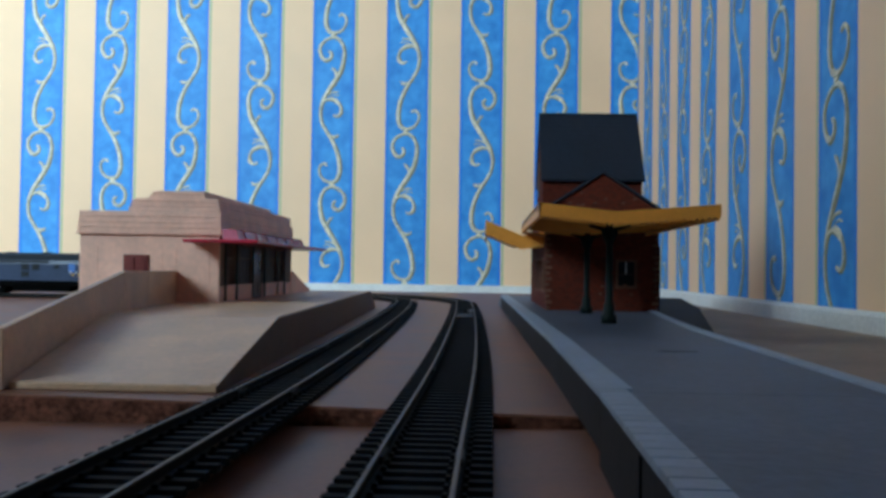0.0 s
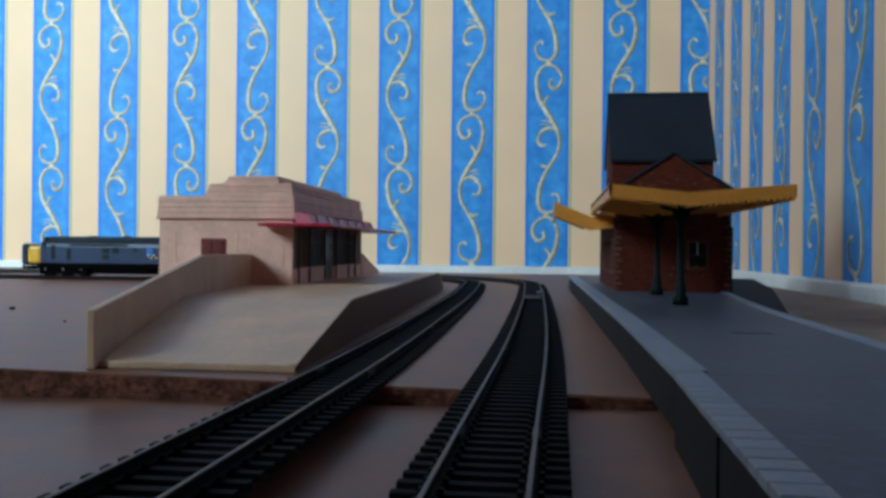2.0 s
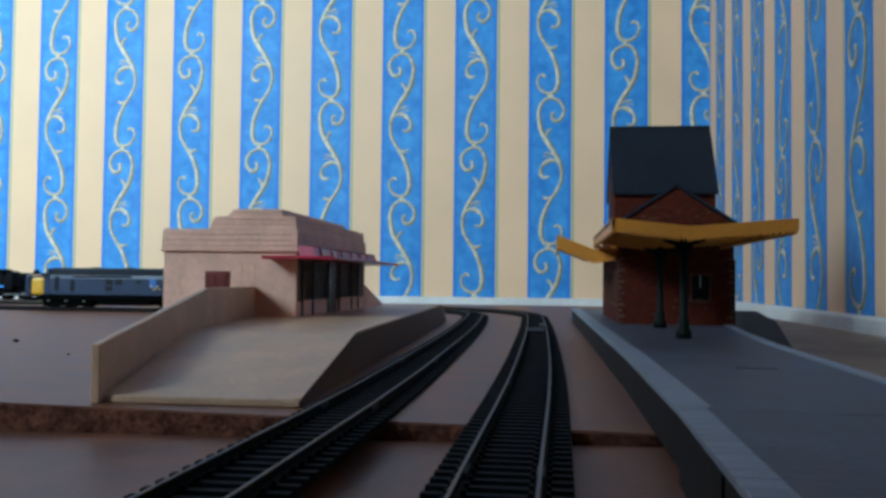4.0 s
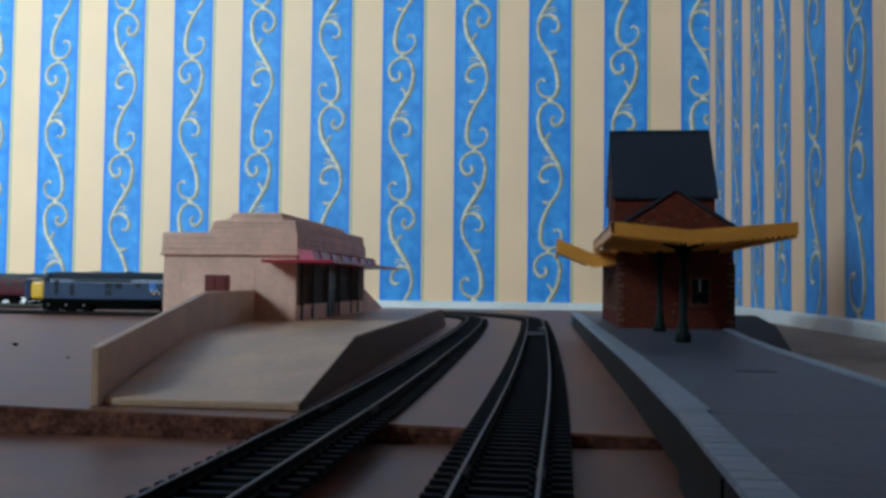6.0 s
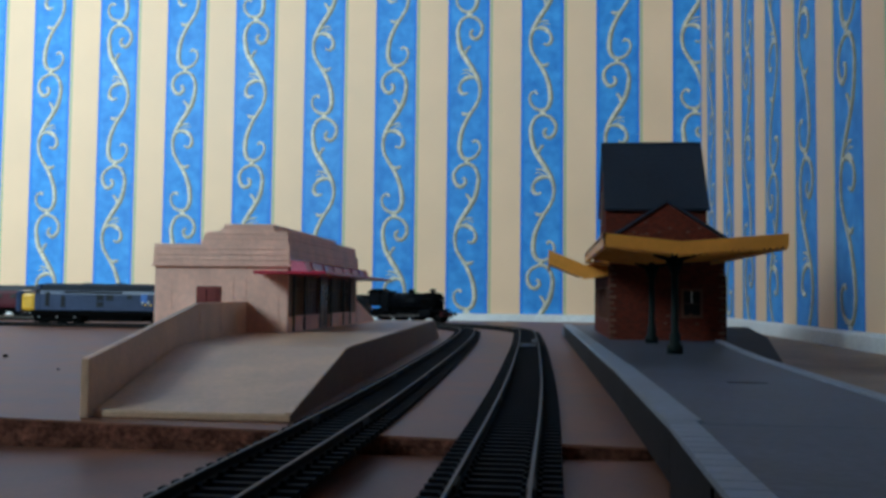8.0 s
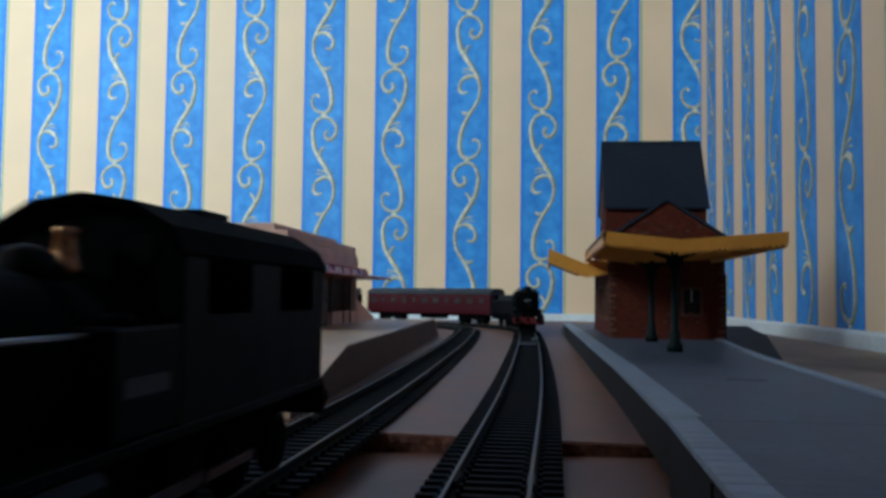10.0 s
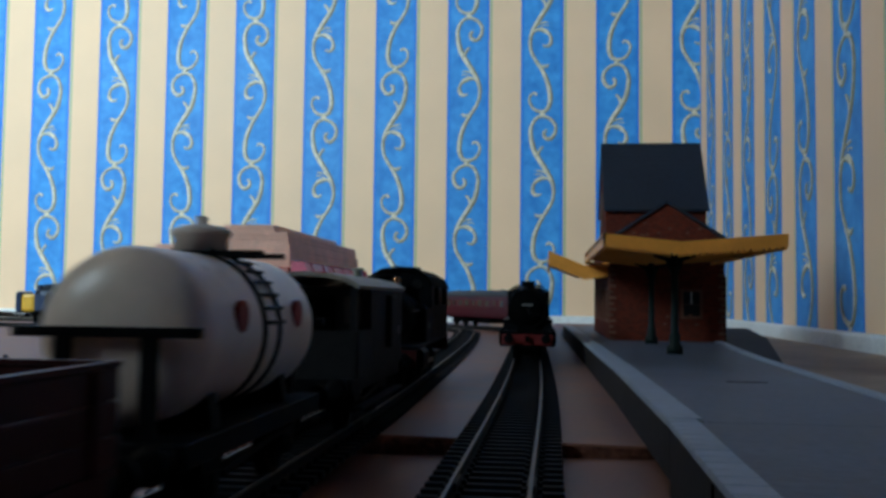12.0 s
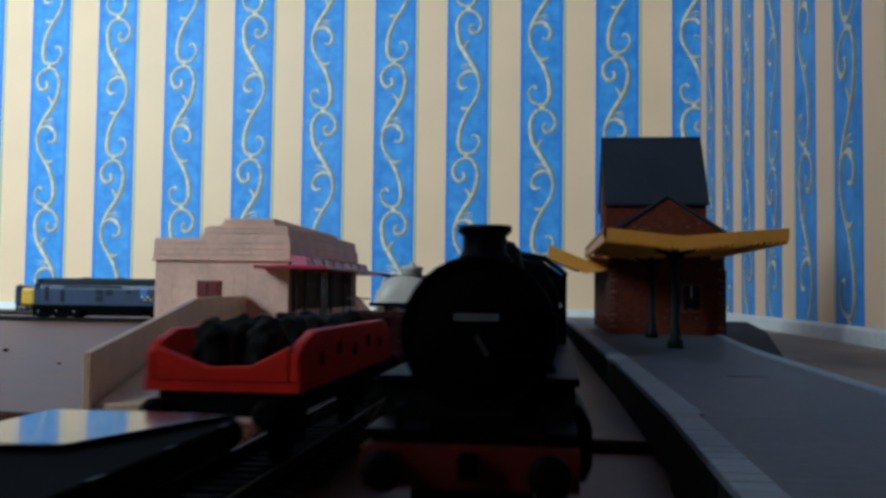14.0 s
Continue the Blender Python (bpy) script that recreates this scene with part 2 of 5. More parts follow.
def lathe(bm, outline, centre=(0, 0, 0), axis="z", seg=24):
    """Rows of (radius, height) spun round an axis."""
    rings = []
    for r, h in outline:
        ring = []
        for i in range(seg):
            a = 2 * math.pi * i / seg
            u, v = max(r, 1e-6) * math.cos(a), max(r, 1e-6) * math.sin(a)
            p = {"z": (u, v, h), "y": (u, h, v), "x": (h, u, v)}[axis]
            ring.append(bm.verts.new(Vector(p) + Vector(centre)))
        rings.append(ring)
    made = []
    for one, two in zip(rings, rings[1:]):
        for i in range(seg):
            f = bm.faces.new((one[i], one[(i + 1) % seg], two[(i + 1) % seg], two[i]))
            f.smooth = True
            made.append(f)
    made += [bm.faces.new(rings[0]), bm.faces.new(rings[-1][::-1])]
    bmesh.ops.recalc_face_normals(bm, faces=made)
    return bm


def tube(bm, a, b, r, seg=8):
    a, b = Vector(a), Vector(b)
    d = b - a
    m = Matrix.Translation((a + b) / 2) @ d.to_track_quat("Z", "Y").to_matrix().to_4x4()
    bmesh.ops.create_cone(bm, cap_ends=True, segments=seg, radius1=r, radius2=r, depth=d.length, matrix=m)
    return bm


def part(name, bm, material, parent=None, label="", at=None):
    me = bpy.data.meshes.new(name)
    bm.to_mesh(me)
    bm.free()
    me.materials.append(material)
    ob = new(name, me)
    if parent is not None:
        ob.parent = parent
    if at is not None:
        ob.matrix_basis = at
    if label:
        ob["label"] = label
    return ob


def piece(name, me, parent, m):
    ob = new(name, me)
    ob.parent = parent
    ob.matrix_basis = m
    return ob


def thing(name, m, label, category, group="", kind=""):
    ob = new(name)
    ob.empty_display_size = 0.01
    ob.matrix_basis = m
    return tagged(ob, label, category, group, kind)


def B():
    return bmesh.new()


def bx(*a, **k):
    return box(B(), *a, **k)

# ---- the room ----
WALL_Y, WALL_X = 1.66, 0.278
LEFT_X, NEAR_Y = -2.25, -2.2
# added, unseen return wall and passage; the thick reveal shapes the window light
RETURN_X, RETURN_Y = -0.72, -0.77
WALL_THICK = 0.385
FLOOR_Z, CEIL_Z = -0.76, 1.86
WIN_X0, WIN_X1, WIN_Z0, WIN_Z1 = -2.0, -1.36, 0.68, 1.76

tagged(part("floor", bx(LEFT_X - 0.1, WALL_X + 0.1, NEAR_Y - 0.1, WALL_Y + 0.1, FLOOR_Z - 0.05, FLOOR_Z), M_CARPET), "unseen carpeted floor, warm brown to tint bounced light", "floor", kind="structure")
tagged(part("ceiling", bx(LEFT_X - 0.1, WALL_X + 0.1, NEAR_Y - 0.1, WALL_Y + 0.1, CEIL_Z, CEIL_Z + 0.05), M_CEILING), "unseen ceiling, dark brown to limit bounced light", "ceiling", kind="structure")
wall_back = tagged(part("wall_back", bx(LEFT_X - 0.1, WALL_X + 0.1, WALL_Y, WALL_Y + 0.1, FLOOR_Z, CEIL_Z), M_PAPER_BACK), "wall papered in blue and cream stripes with gold scrolls", "wall", kind="structure")
wall_side = tagged(part("wall_right", bx(WALL_X, WALL_X + 0.1, NEAR_Y, WALL_Y, FLOOR_Z, CEIL_Z), M_PAPER_SIDE), "side wall papered in blue and cream stripes with gold scrolls", "wall", kind="structure")
tagged(part("wall_left", bx(LEFT_X - 0.1, LEFT_X, RETURN_Y - WALL_THICK, WALL_Y, FLOOR_Z, CEIL_Z), M_PLAIN_WALL), "unseen wall at the end of the layout, brown to limit bounced light", "wall", kind="structure")
bm = B()
box(bm, LEFT_X, WIN_X0, RETURN_Y - WALL_THICK, RETURN_Y, FLOOR_Z, CEIL_Z)
box(bm, WIN_X1, RETURN_X, RETURN_Y - WALL_THICK, RETURN_Y, FLOOR_Z, CEIL_Z)
box(bm, WIN_X0, WIN_X1, RETURN_Y - WALL_THICK, RETURN_Y, FLOOR_Z, WIN_Z0)
box(bm, WIN_X0, WIN_X1, RETURN_Y - WALL_THICK, RETURN_Y, WIN_Z1, CEIL_Z)
tagged(part("wall_window", bm, M_PLAIN_WALL), "unseen brown wall whose deep window reveal narrows the daylight", "wall", kind="structure")
tagged(part("wall_passage", bx(RETURN_X - 0.1, RETURN_X, NEAR_Y, RETURN_Y - WALL_THICK, FLOOR_Z, CEIL_Z), M_PLAIN_WALL), "unseen brown wall of an added dark passage", "wall", kind="structure")
tagged(part("wall_near", bx(RETURN_X - 0.1, WALL_X + 0.1, NEAR_Y - 0.1, NEAR_Y, FLOOR_Z, CEIL_Z), M_PLAIN_WALL), "unseen brown wall closing the added passage", "wall", kind="structure")
window = thing("window_1", pose((WIN_X0 + WIN_X1) / 2, RETURN_Y, (WIN_Z0 + WIN_Z1) / 2), "white painted window letting in daylight", "window", kind="structure")
hx, hz = (WIN_X1 - WIN_X0) / 2, (WIN_Z1 - WIN_Z0) / 2
for x0, x1, z0, z1 in ((-hx, -hx + 0.02, -hz, hz), (hx - 0.02, hx, -hz, hz), (-hx + 0.02, hx - 0.02, -hz, -hz + 0.03), (-hx + 0.02, hx - 0.02, hz - 0.03, hz)):
    part("window_frame", bx(x0, x1, -0.365, -0.325, z0, z1, bev=0.004), M_WHITE, window)


def soften(points, n=7):
    """A smooth curve through the points."""
    out = []
    p = [points[0]] + list(points) + [points[-1]]
    for i in range(1, len(p) - 2):
        for k in range(n):
            t = k / n
            out.append(tuple(0.5 * ((2 * p[i][c]) + (p[i + 1][c] - p[i - 1][c]) * t + (2 * p[i - 1][c] - 5 * p[i][c] + 4 * p[i + 1][c] - p[i + 2][c]) * t * t + (3 * p[i][c] - p[i - 1][c] - 3 * p[i + 1][c] + p[i + 2][c]) * t ** 3) for c in (0, 1)))
    return out + [points[-1]]


UNIT = 0.2772


def scroll_mesh(flip):
    """One leafy S scroll, in millimetres from its foot: a curl, a sweep, a side curl and a hook."""
    bm = B()

    def ribbon(points, wide, lift):
        points = soften([(flip * x * 0.001, z * 0.001) for x, z in points])
        n = len(points)
        rows = []
        for i, (x, z) in enumerate(points):
            x0, z0 = points[max(i - 1, 0)]
            x1, z1 = points[min(i + 1, n - 1)]
            d = math.hypot(x1 - x0, z1 - z0) or 1
            u, v = -(z1 - z0) / d, (x1 - x0) / d
            k = i / (n - 1)
            w = 1.2 * wide * (0.55 + 0.45 * math.sin(math.pi * k) ** 0.7) * (1 + 0.2 * math.sin(k * 19))
            lean = 0.8 * u - 0.6 * v
            inner = ((-1, 0.0), (-0.6 + 0.5 * max(-lean, 0), 1.0), (0.6 - 0.5 * max(lean, 0), 1.0), (1, 0.0))
            rows.append((lean, [bm.verts.new((x + u * w * e, -h * lift, z + v * w * e)) for e, h in inner]))
        for (la, a), (lb, b) in zip(rows, rows[1:]):
            for i in range(3):
                f = bm.faces.new((a[i], a[i + 1], b[i + 1], b[i]))
                # the printed shade runs along the lower side of each curl
                if (i == 2 and la + lb > 0.2) or (i == 0 and la + lb < -0.2):
                    f.material_index = 1

    # spiral, arch and long double sweep down to the hooked foot
    ribbon([(-9, 243), (-4, 239), (-5, 231), (-14, 226), (-23, 235), (-25, 250), (-16, 263), (0, 269), (13, 262), (20, 245), (19, 225), (14, 206), (4, 188), (-7, 171), (-17, 153), (-22, 134), (-20, 113), (-11, 95), (0, 78), (9, 58), (14, 39), (15, 19), (10, 5), (0, 0), (-13, 4), (-22, 16), (-22, 29), (-14, 35), (-9, 31)], 0.0034, 0.0009)
    # side curl springing from the sweep
    ribbon([(-21, 138), (-17, 149), (-8, 154), (4, 152), (14, 143), (16, 130), (9, 122), (1, 125)], 0.0030, 0.0008)
    # leaf tips
    ribbon([(5, 190), (6, 200), (2, 208), (-3, 213)], 0.0024, 0.0006)
    ribbon([(-9, 92), (-1, 85), (6, 84), (12, 88)], 0.0026, 0.0006)
    ribbon([(-16, 156), (-8, 163), (1, 167), (11, 168)], 0.0015, 0.0004)
    ribbon([(-4, 158), (5, 162), (13, 160)], 0.0009, 0.0003)
    ribbon([(-3, -1), (1, -4), (5, -6)], 0.0036, 0.0006)
    bmesh.ops.recalc_face_normals(bm, faces=bm.faces[:])
    me = bpy.data.meshes.new("scroll")
    bm.to_mesh(me)
    bm.free()
    me.materials.append(M_SCROLL)
    me.materials.append(M_SCROLL_SHADE)
    return me


SCROLL = {flip: scroll_mesh(flip) for flip in (1, -1)}
# height of a hook's foot in each blue stripe of the back wall, and which way it curls
FEET = {-7: (0.2020, 1), -6: (0.2967, -1), -5: (0.2020, 1), -4: (0.2977, -1), -3: (0.3862, 1), -2: (0.1985, 1), -1: (0.2980, -1), 0: (0.3880, 1), 1: (0.4825, -1), 2: (0.3880, 1)}
SIDE_FEET = {-1: (0.2998, -1), 0: (0.2041, 1), 1: (0.2060, -1), 2: (0.3906, -1), 3: (0.2983, 1)}
for k in range(-10, 3):
    x = STRIPE_0 + k * PERIOD + BLUE / 2
    foot, curls = FEET.get(k, (0.113 if k % 2 else 0.2, 1 if k % 2 else -1))
    for j in range(-2, 4):
        z = foot + j * UNIT
        if z > -0.29 and z < 0.72:
            piece("scroll", SCROLL[curls if j % 2 == 0 else -curls], wall_back, pose(x, WALL_Y - 0.0002, z))
for k in range(-3, 5):
    y = SIDE_0 + k * PERIOD + BLUE / 2
    foot, curls = SIDE_FEET.get(k, (0.113 if k % 2 else 0.2, 1 if k % 2 else -1))
    for j in range(-2, 4):
        z = foot + j * UNIT
        if z > -0.29 and z < 0.72 and y < WALL_Y - 0.04:
            piece("scroll", SCROLL[curls if j % 2 == 0 else -curls], wall_side, pose(WALL_X - 0.0002, y, z, 0, 0, -90))

# ---- baseboards of the layout ----


def edge_y(x):
    """The front edge of the far board runs slightly askew."""
    return 0.2727 - 0.115 * x


RIGHT_X = WALL_X - 0.002
far_board = [(-1.75, edge_y(-0.62)), (-0.62, edge_y(-0.62)), (RIGHT_X, edge_y(RIGHT_X)), (RIGHT_X, WALL_Y - 0.012), (-1.75, WALL_Y - 0.012)]
tagged(part("baseboard_far", prism(B(), far_board, -0.018, 0.0, axis="z"), M_BOARD), "brown hardboard layout top with a torn edge", "board", kind="structure")


def torn_edge():
    """The rough broken front edge of the far board, a strip of crumbs and splinters."""
    bm = B()
    n, rows = 1400, 18
    x0, x1 = -0.6, WALL_X - 0.004
    grid = []
    for j in range(rows + 1):
        z = -0.0006 - 0.016 * j / rows
        line = []
        for i in range(n + 1):
            x = x0 + (x1 - x0) * i / n
            d = 0.0005 * noise.fractal(Vector((x * 420, z * 700, 3)), 0.9, 2.1, 4) + 0.0009 * noise.noise(Vector((x * 60, z * 150, 9)))
            line.append(bm.verts.new((x, edge_y(x) - 0.0008 - abs(d), z)))
        grid.append(line)
    back = [bm.verts.new((v.co.x, edge_y(v.co.x) + 0.001, v.co.z)) for v in grid[0]]
    for i in range(n):
        bm.faces.new((back[i], back[i + 1], grid[0][i + 1], grid[0][i]))
        for j in range(rows):
            bm.faces.new((grid[j][i], grid[j][i + 1], grid[j + 1][i + 1], grid[j + 1][i]))
    return bm


tagged(part("board_edge", torn_edge(), M_EDGE), "crumbled reddish brown chipboard edge of the board", "board edge", kind="structure")
near_board = [(-0.62, -2.15), (RIGHT_X, -2.15), (RIGHT_X, edge_y(RIGHT_X) - 0.003), (-0.62, edge_y(-0.62) - 0.003)]
near = part("baseboard_near", prism(B(), near_board, -0.018, 0.0, axis="z"), M_BOARD, at=pose(0, 0, -0.0041, 0, -1.6, 0))
tagged(part("baseboard_end", bx(-1.75, -0.63, -0.05, edge_y(-0.62) - 0.003, -0.03, 0.0), M_BOARD), "brown hardboard layout top under the window", "board", kind="structure")
tagged(near, "lower brown hardboard layout top, slightly tilted", "board", kind="structure")
tagged(part("skirting_back", bx(-1.75, WALL_X - 0.013, WALL_Y - 0.011, WALL_Y - 0.0005, -0.01, 0.0132, bev=0.001), M_WHITE), "white strip along the foot of the papered wall", "skirting", kind="structure")
tagged(part("skirting_right", bx(WALL_X - 0.012, WALL_X - 0.0005, 0.2, WALL_Y - 0.0005, -0.01, 0.017, bev=0.003), M_WHITE), "white strip along the foot of the side wall", "skirting", kind="structure")
tagged(part("board_margin", bx(0.125, WALL_X - 0.0125, 0.284, WALL_Y - 0.0125, 0.0002, 0.0016), M_MARGIN), "scuffed pale margin of the board beside the wall", "board margin", kind="structure")
for x, y in ((-0.5, -2.0), (0.2, -2.0), (-1.6, 1.5), (0.2, 1.5)):
    tagged(part("trestle_leg", bx(x - 0.03, x + 0.03, y - 0.03, y + 0.03, FLOOR_Z, -0.018 if y > 0 else -0.04), M_PLAIN_WALL), "square timber leg under the layout board", "table leg", "legs of the layout")

# ---- tracks ----
Z_RAIL = 0.0045


def smooth_path(points, step=0.004):
    """Even steps along a softened line through the points."""
    p = np.array(points, float)
    for _ in range(3):
        q = [p[0]]
        for a, b in zip(p, p[1:]):
            q += [a * 0.75 + b * 0.25, a * 0.25 + b * 0.75]
        q.append(p[-1])
        p = np.array(q)
    d = np.concatenate([[0], np.cumsum(np.hypot(*np.diff(p, axis=0).T))])
    s = np.arange(0, d[-1], step)
    pts = np.stack([np.interp(s, d, p[:, 0]), np.interp(s, d, p[:, 1])], 1)
    # distance at which the line passes beside the camera
    beside = np.where((pts[:, 0] > -0.2) & (pts[:, 1] < 0.0))[0]
    return pts, s, float(s[beside[-1]]) if len(beside) else 0.0


def arc(cx, cy, r, a0, a1, n=24):
    return [(cx + r * math.cos(radians(a0 + (a1 - a0) * k / n)), cy + r * math.sin(radians(a0 + (a1 - a0) * k / n))) for k in range(n + 1)]


START_Y = -0.3
OUTER = smooth_path([(-0.0125, START_Y), (-0.012, 0.0), (-0.0112, 0.175), (-0.0092, 0.33), (-0.0095, 0.49), (-0.0135, 0.81), (-0.018, 0.98)] + arc(-0.36, 1.06, 0.34, 2, 90) + [(-0.8, 1.40), (-1.2, 1.40)] + arc(-1.2, 1.06, 0.34, 92, 180) + [(-1.54, 0.5), (-1.54, 0.3), (-1.54, 0.12)])
INNER = smooth_path([(-0.069, -2.1), (-0.068, 0.0), (-0.0663, 0.2), (-0.0653, 0.285), (-0.0656, 0.36), (-0.0668, 0.45), (-0.0728, 0.73), (-0.082, 0.95)] + arc(-0.36, 1.06, 0.27, 2, 90) + [(-0.6, 1.33), (-1.2, 1.33)])
SIDING = smooth_path([(-1.45, 1.10), (-0.7, 1.10), (-0.32, 1.10)])


def on_path(line, s):
    """Place and heading (degrees from +y) at s metres along a track; 0 lies beside the camera."""
    pts, along, beside = line
    s = s + beside
    x, y = np.interp(s, along, pts[:, 0]), np.interp(s, along, pts[:, 1])
    h = 0.006
    dx = np.interp(s + h, along, pts[:, 0]) - np.interp(s - h, along, pts[:, 0])
    dy = np.interp(s + h, along, pts[:, 1]) - np.interp(s - h, along, pts[:, 1])
    return float(x), float(y), math.degrees(math.atan2(-dx, dy))


def rail_mesh(line, offset, head):
    bm = B()
    pts = line[0][::2]
    n = len(pts)
    outline = [(-0.00045, 0.00401), (0.00045, 0.00401), (0.00045, 0.0044), (0.0003, 0.0045), (-0.0003, 0.0045), (-0.00045, 0.0044)] if head else [(-0.0009, 0.0016), (0.0009, 0.0016), (0.0009, 0.0018), (0.0002, 0.0021), (0.0002, 0.0040), (-0.0002, 0.0040), (-0.0002, 0.0021), (-0.0009, 0.0018)]
    rings = []
    for i in range(n):
        d = pts[min(i + 1, n - 1)] - pts[max(i - 1, 0)]
        d = d / np.hypot(*d)
        side = np.array((d[1], -d[0]))
        rings.append([bm.verts.new((*(pts[i] + side * (offset + u)), z)) for u, z in outline])
    for a, b in zip(rings, rings[1:]):
        for i in range(len(outline)):
            bm.faces.new((a[i], a[(i + 1) % len(outline)], b[(i + 1) % len(outline)], b[i]))
    bm.faces.new(rings[0])
    bm.faces.new(rings[-1][::-1])
    bmesh.ops.recalc_face_normals(bm, faces=bm.faces[:])
    return bm


def sleeper_bm():
    bm = B()
    prism(bm, [(-0.00165, 0.0), (0.00165, 0.0), (0.00145, 0.0017), (-0.00145, 0.0017)], -0.0152, 0.0152, axis="x")
    for x in (-0.0083, 0.0083):
        for u in (-0.0017, 0.0017):
            box(bm, x + u - 0.0005, x + u + 0.0005, -0.0011, 0.0011, 0.0017, 0.0025)
    return bm


SLEEPER = bpy.data.meshes.new("sleeper")
one = sleeper_bm()
one.to_mesh(SLEEPER)
one.free()
SLEEPER.materials.append(M_SLEEPER)
PITCH = 0.0068


def track(name, line, label, singles, metal=None, joints=()):
    ob = thing(name, Matrix(), label, "railway track", "model railway tracks")
    for off in (-0.00825, 0.00825):
        rail = part("rail", rail_mesh(line, off, False), M_RAIL_DULL, ob)
        part("rail_head", rail_mesh(line, off, True), metal or M_RAIL, rail, "bright worn rail head")
    bm = B()
    rows = []
    wide = 0.021 if metal else 0.0112
    pts = line[0][::3]
    for i in range(len(pts)):
        d = pts[min(i + 1, len(pts) - 1)] - pts[max(i - 1, 0)]
        d = d / np.hypot(*d)
        rows.append([bm.verts.new((pts[i][0] + d[1] * u, pts[i][1] - d[0] * u, z)) for u, z in ((-wide - 0.0006, 0.0002), (-wide, 0.0009), (wide, 0.0009), (wide + 0.0006, 0.0002))])
    for a, b in zip(rows, rows[1:]):
        for i in range(4):
            bm.faces.new((a[i], a[(i + 1) % 4], b[(i + 1) % 4], b[i]))
    bmesh.ops.recalc_face_normals(bm, faces=bm.faces[:])
    part("underlay", bm, M_BALLAST, ob, "dark strip under the sleepers")
    for s, off in joints:
        x, y, h = on_path(line, s)
        joint = bx(off - 0.0009, off + 0.0009, -0.0055, 0.0055, 0.0017, 0.0036, bev=0.0002)
        part("rail_joiner", joint, M_JOINER, ob, "folded metal rail joiner", at=pose(x, y, 0, 0, 0, h))
    length = line[1][-1]
    count = int(length / PITCH)
    used = 0
    verts, faces = [], []
    base_v = [v.co.copy() for v in SLEEPER.vertices]
    base_f = [tuple(f.vertices) for f in SLEEPER.polygons]
    for i in range(count):
        s = (i + 0.5) * PITCH
        x, y, h = on_path(line, s - line[2])
        m = pose(x, y, 0.0001, 0, 0, h + random.uniform(-0.6, 0.6))
        if y < 1.15 and -0.2 < x and y > -0.06 and used < singles:
            used += 1
            piece("sleeper", SLEEPER, ob, m)
        else:
            k = len(verts)
            verts += [tuple(m @ v) for v in base_v]
            faces += [tuple(k + q for q in f) for f in base_f]
    if verts:
        me = bpy.data.meshes.new("far_sleepers")
        me.from_pydata(verts, [], faces)
        me.materials.append(M_SLEEPER)
        far = new("far_sleepers", me)
        far.parent = ob
        tagged(far, kind="stuff")
    return ob


track("outer_track", OUTER, "two-rail model track on black plastic sleepers, curving away", 210, joints=[(0.196, -0.00825), (0.196, 0.00825), (0.36, -0.00825), (0.36, 0.00825)])
track("inner_track", INNER, "two-rail model track beside the cream platform, curving away", 200, joints=[(0.287, -0.00825), (0.287, 0.00825), (0.45, -0.00825), (0.45, 0.00825)])
track("siding_track", SIDING, "straight model siding under the standing diesel", 0, M_RAIL_DULL)

# ---- cream halt: platform with ramps, back wall and building ----
LPZ = 0.019


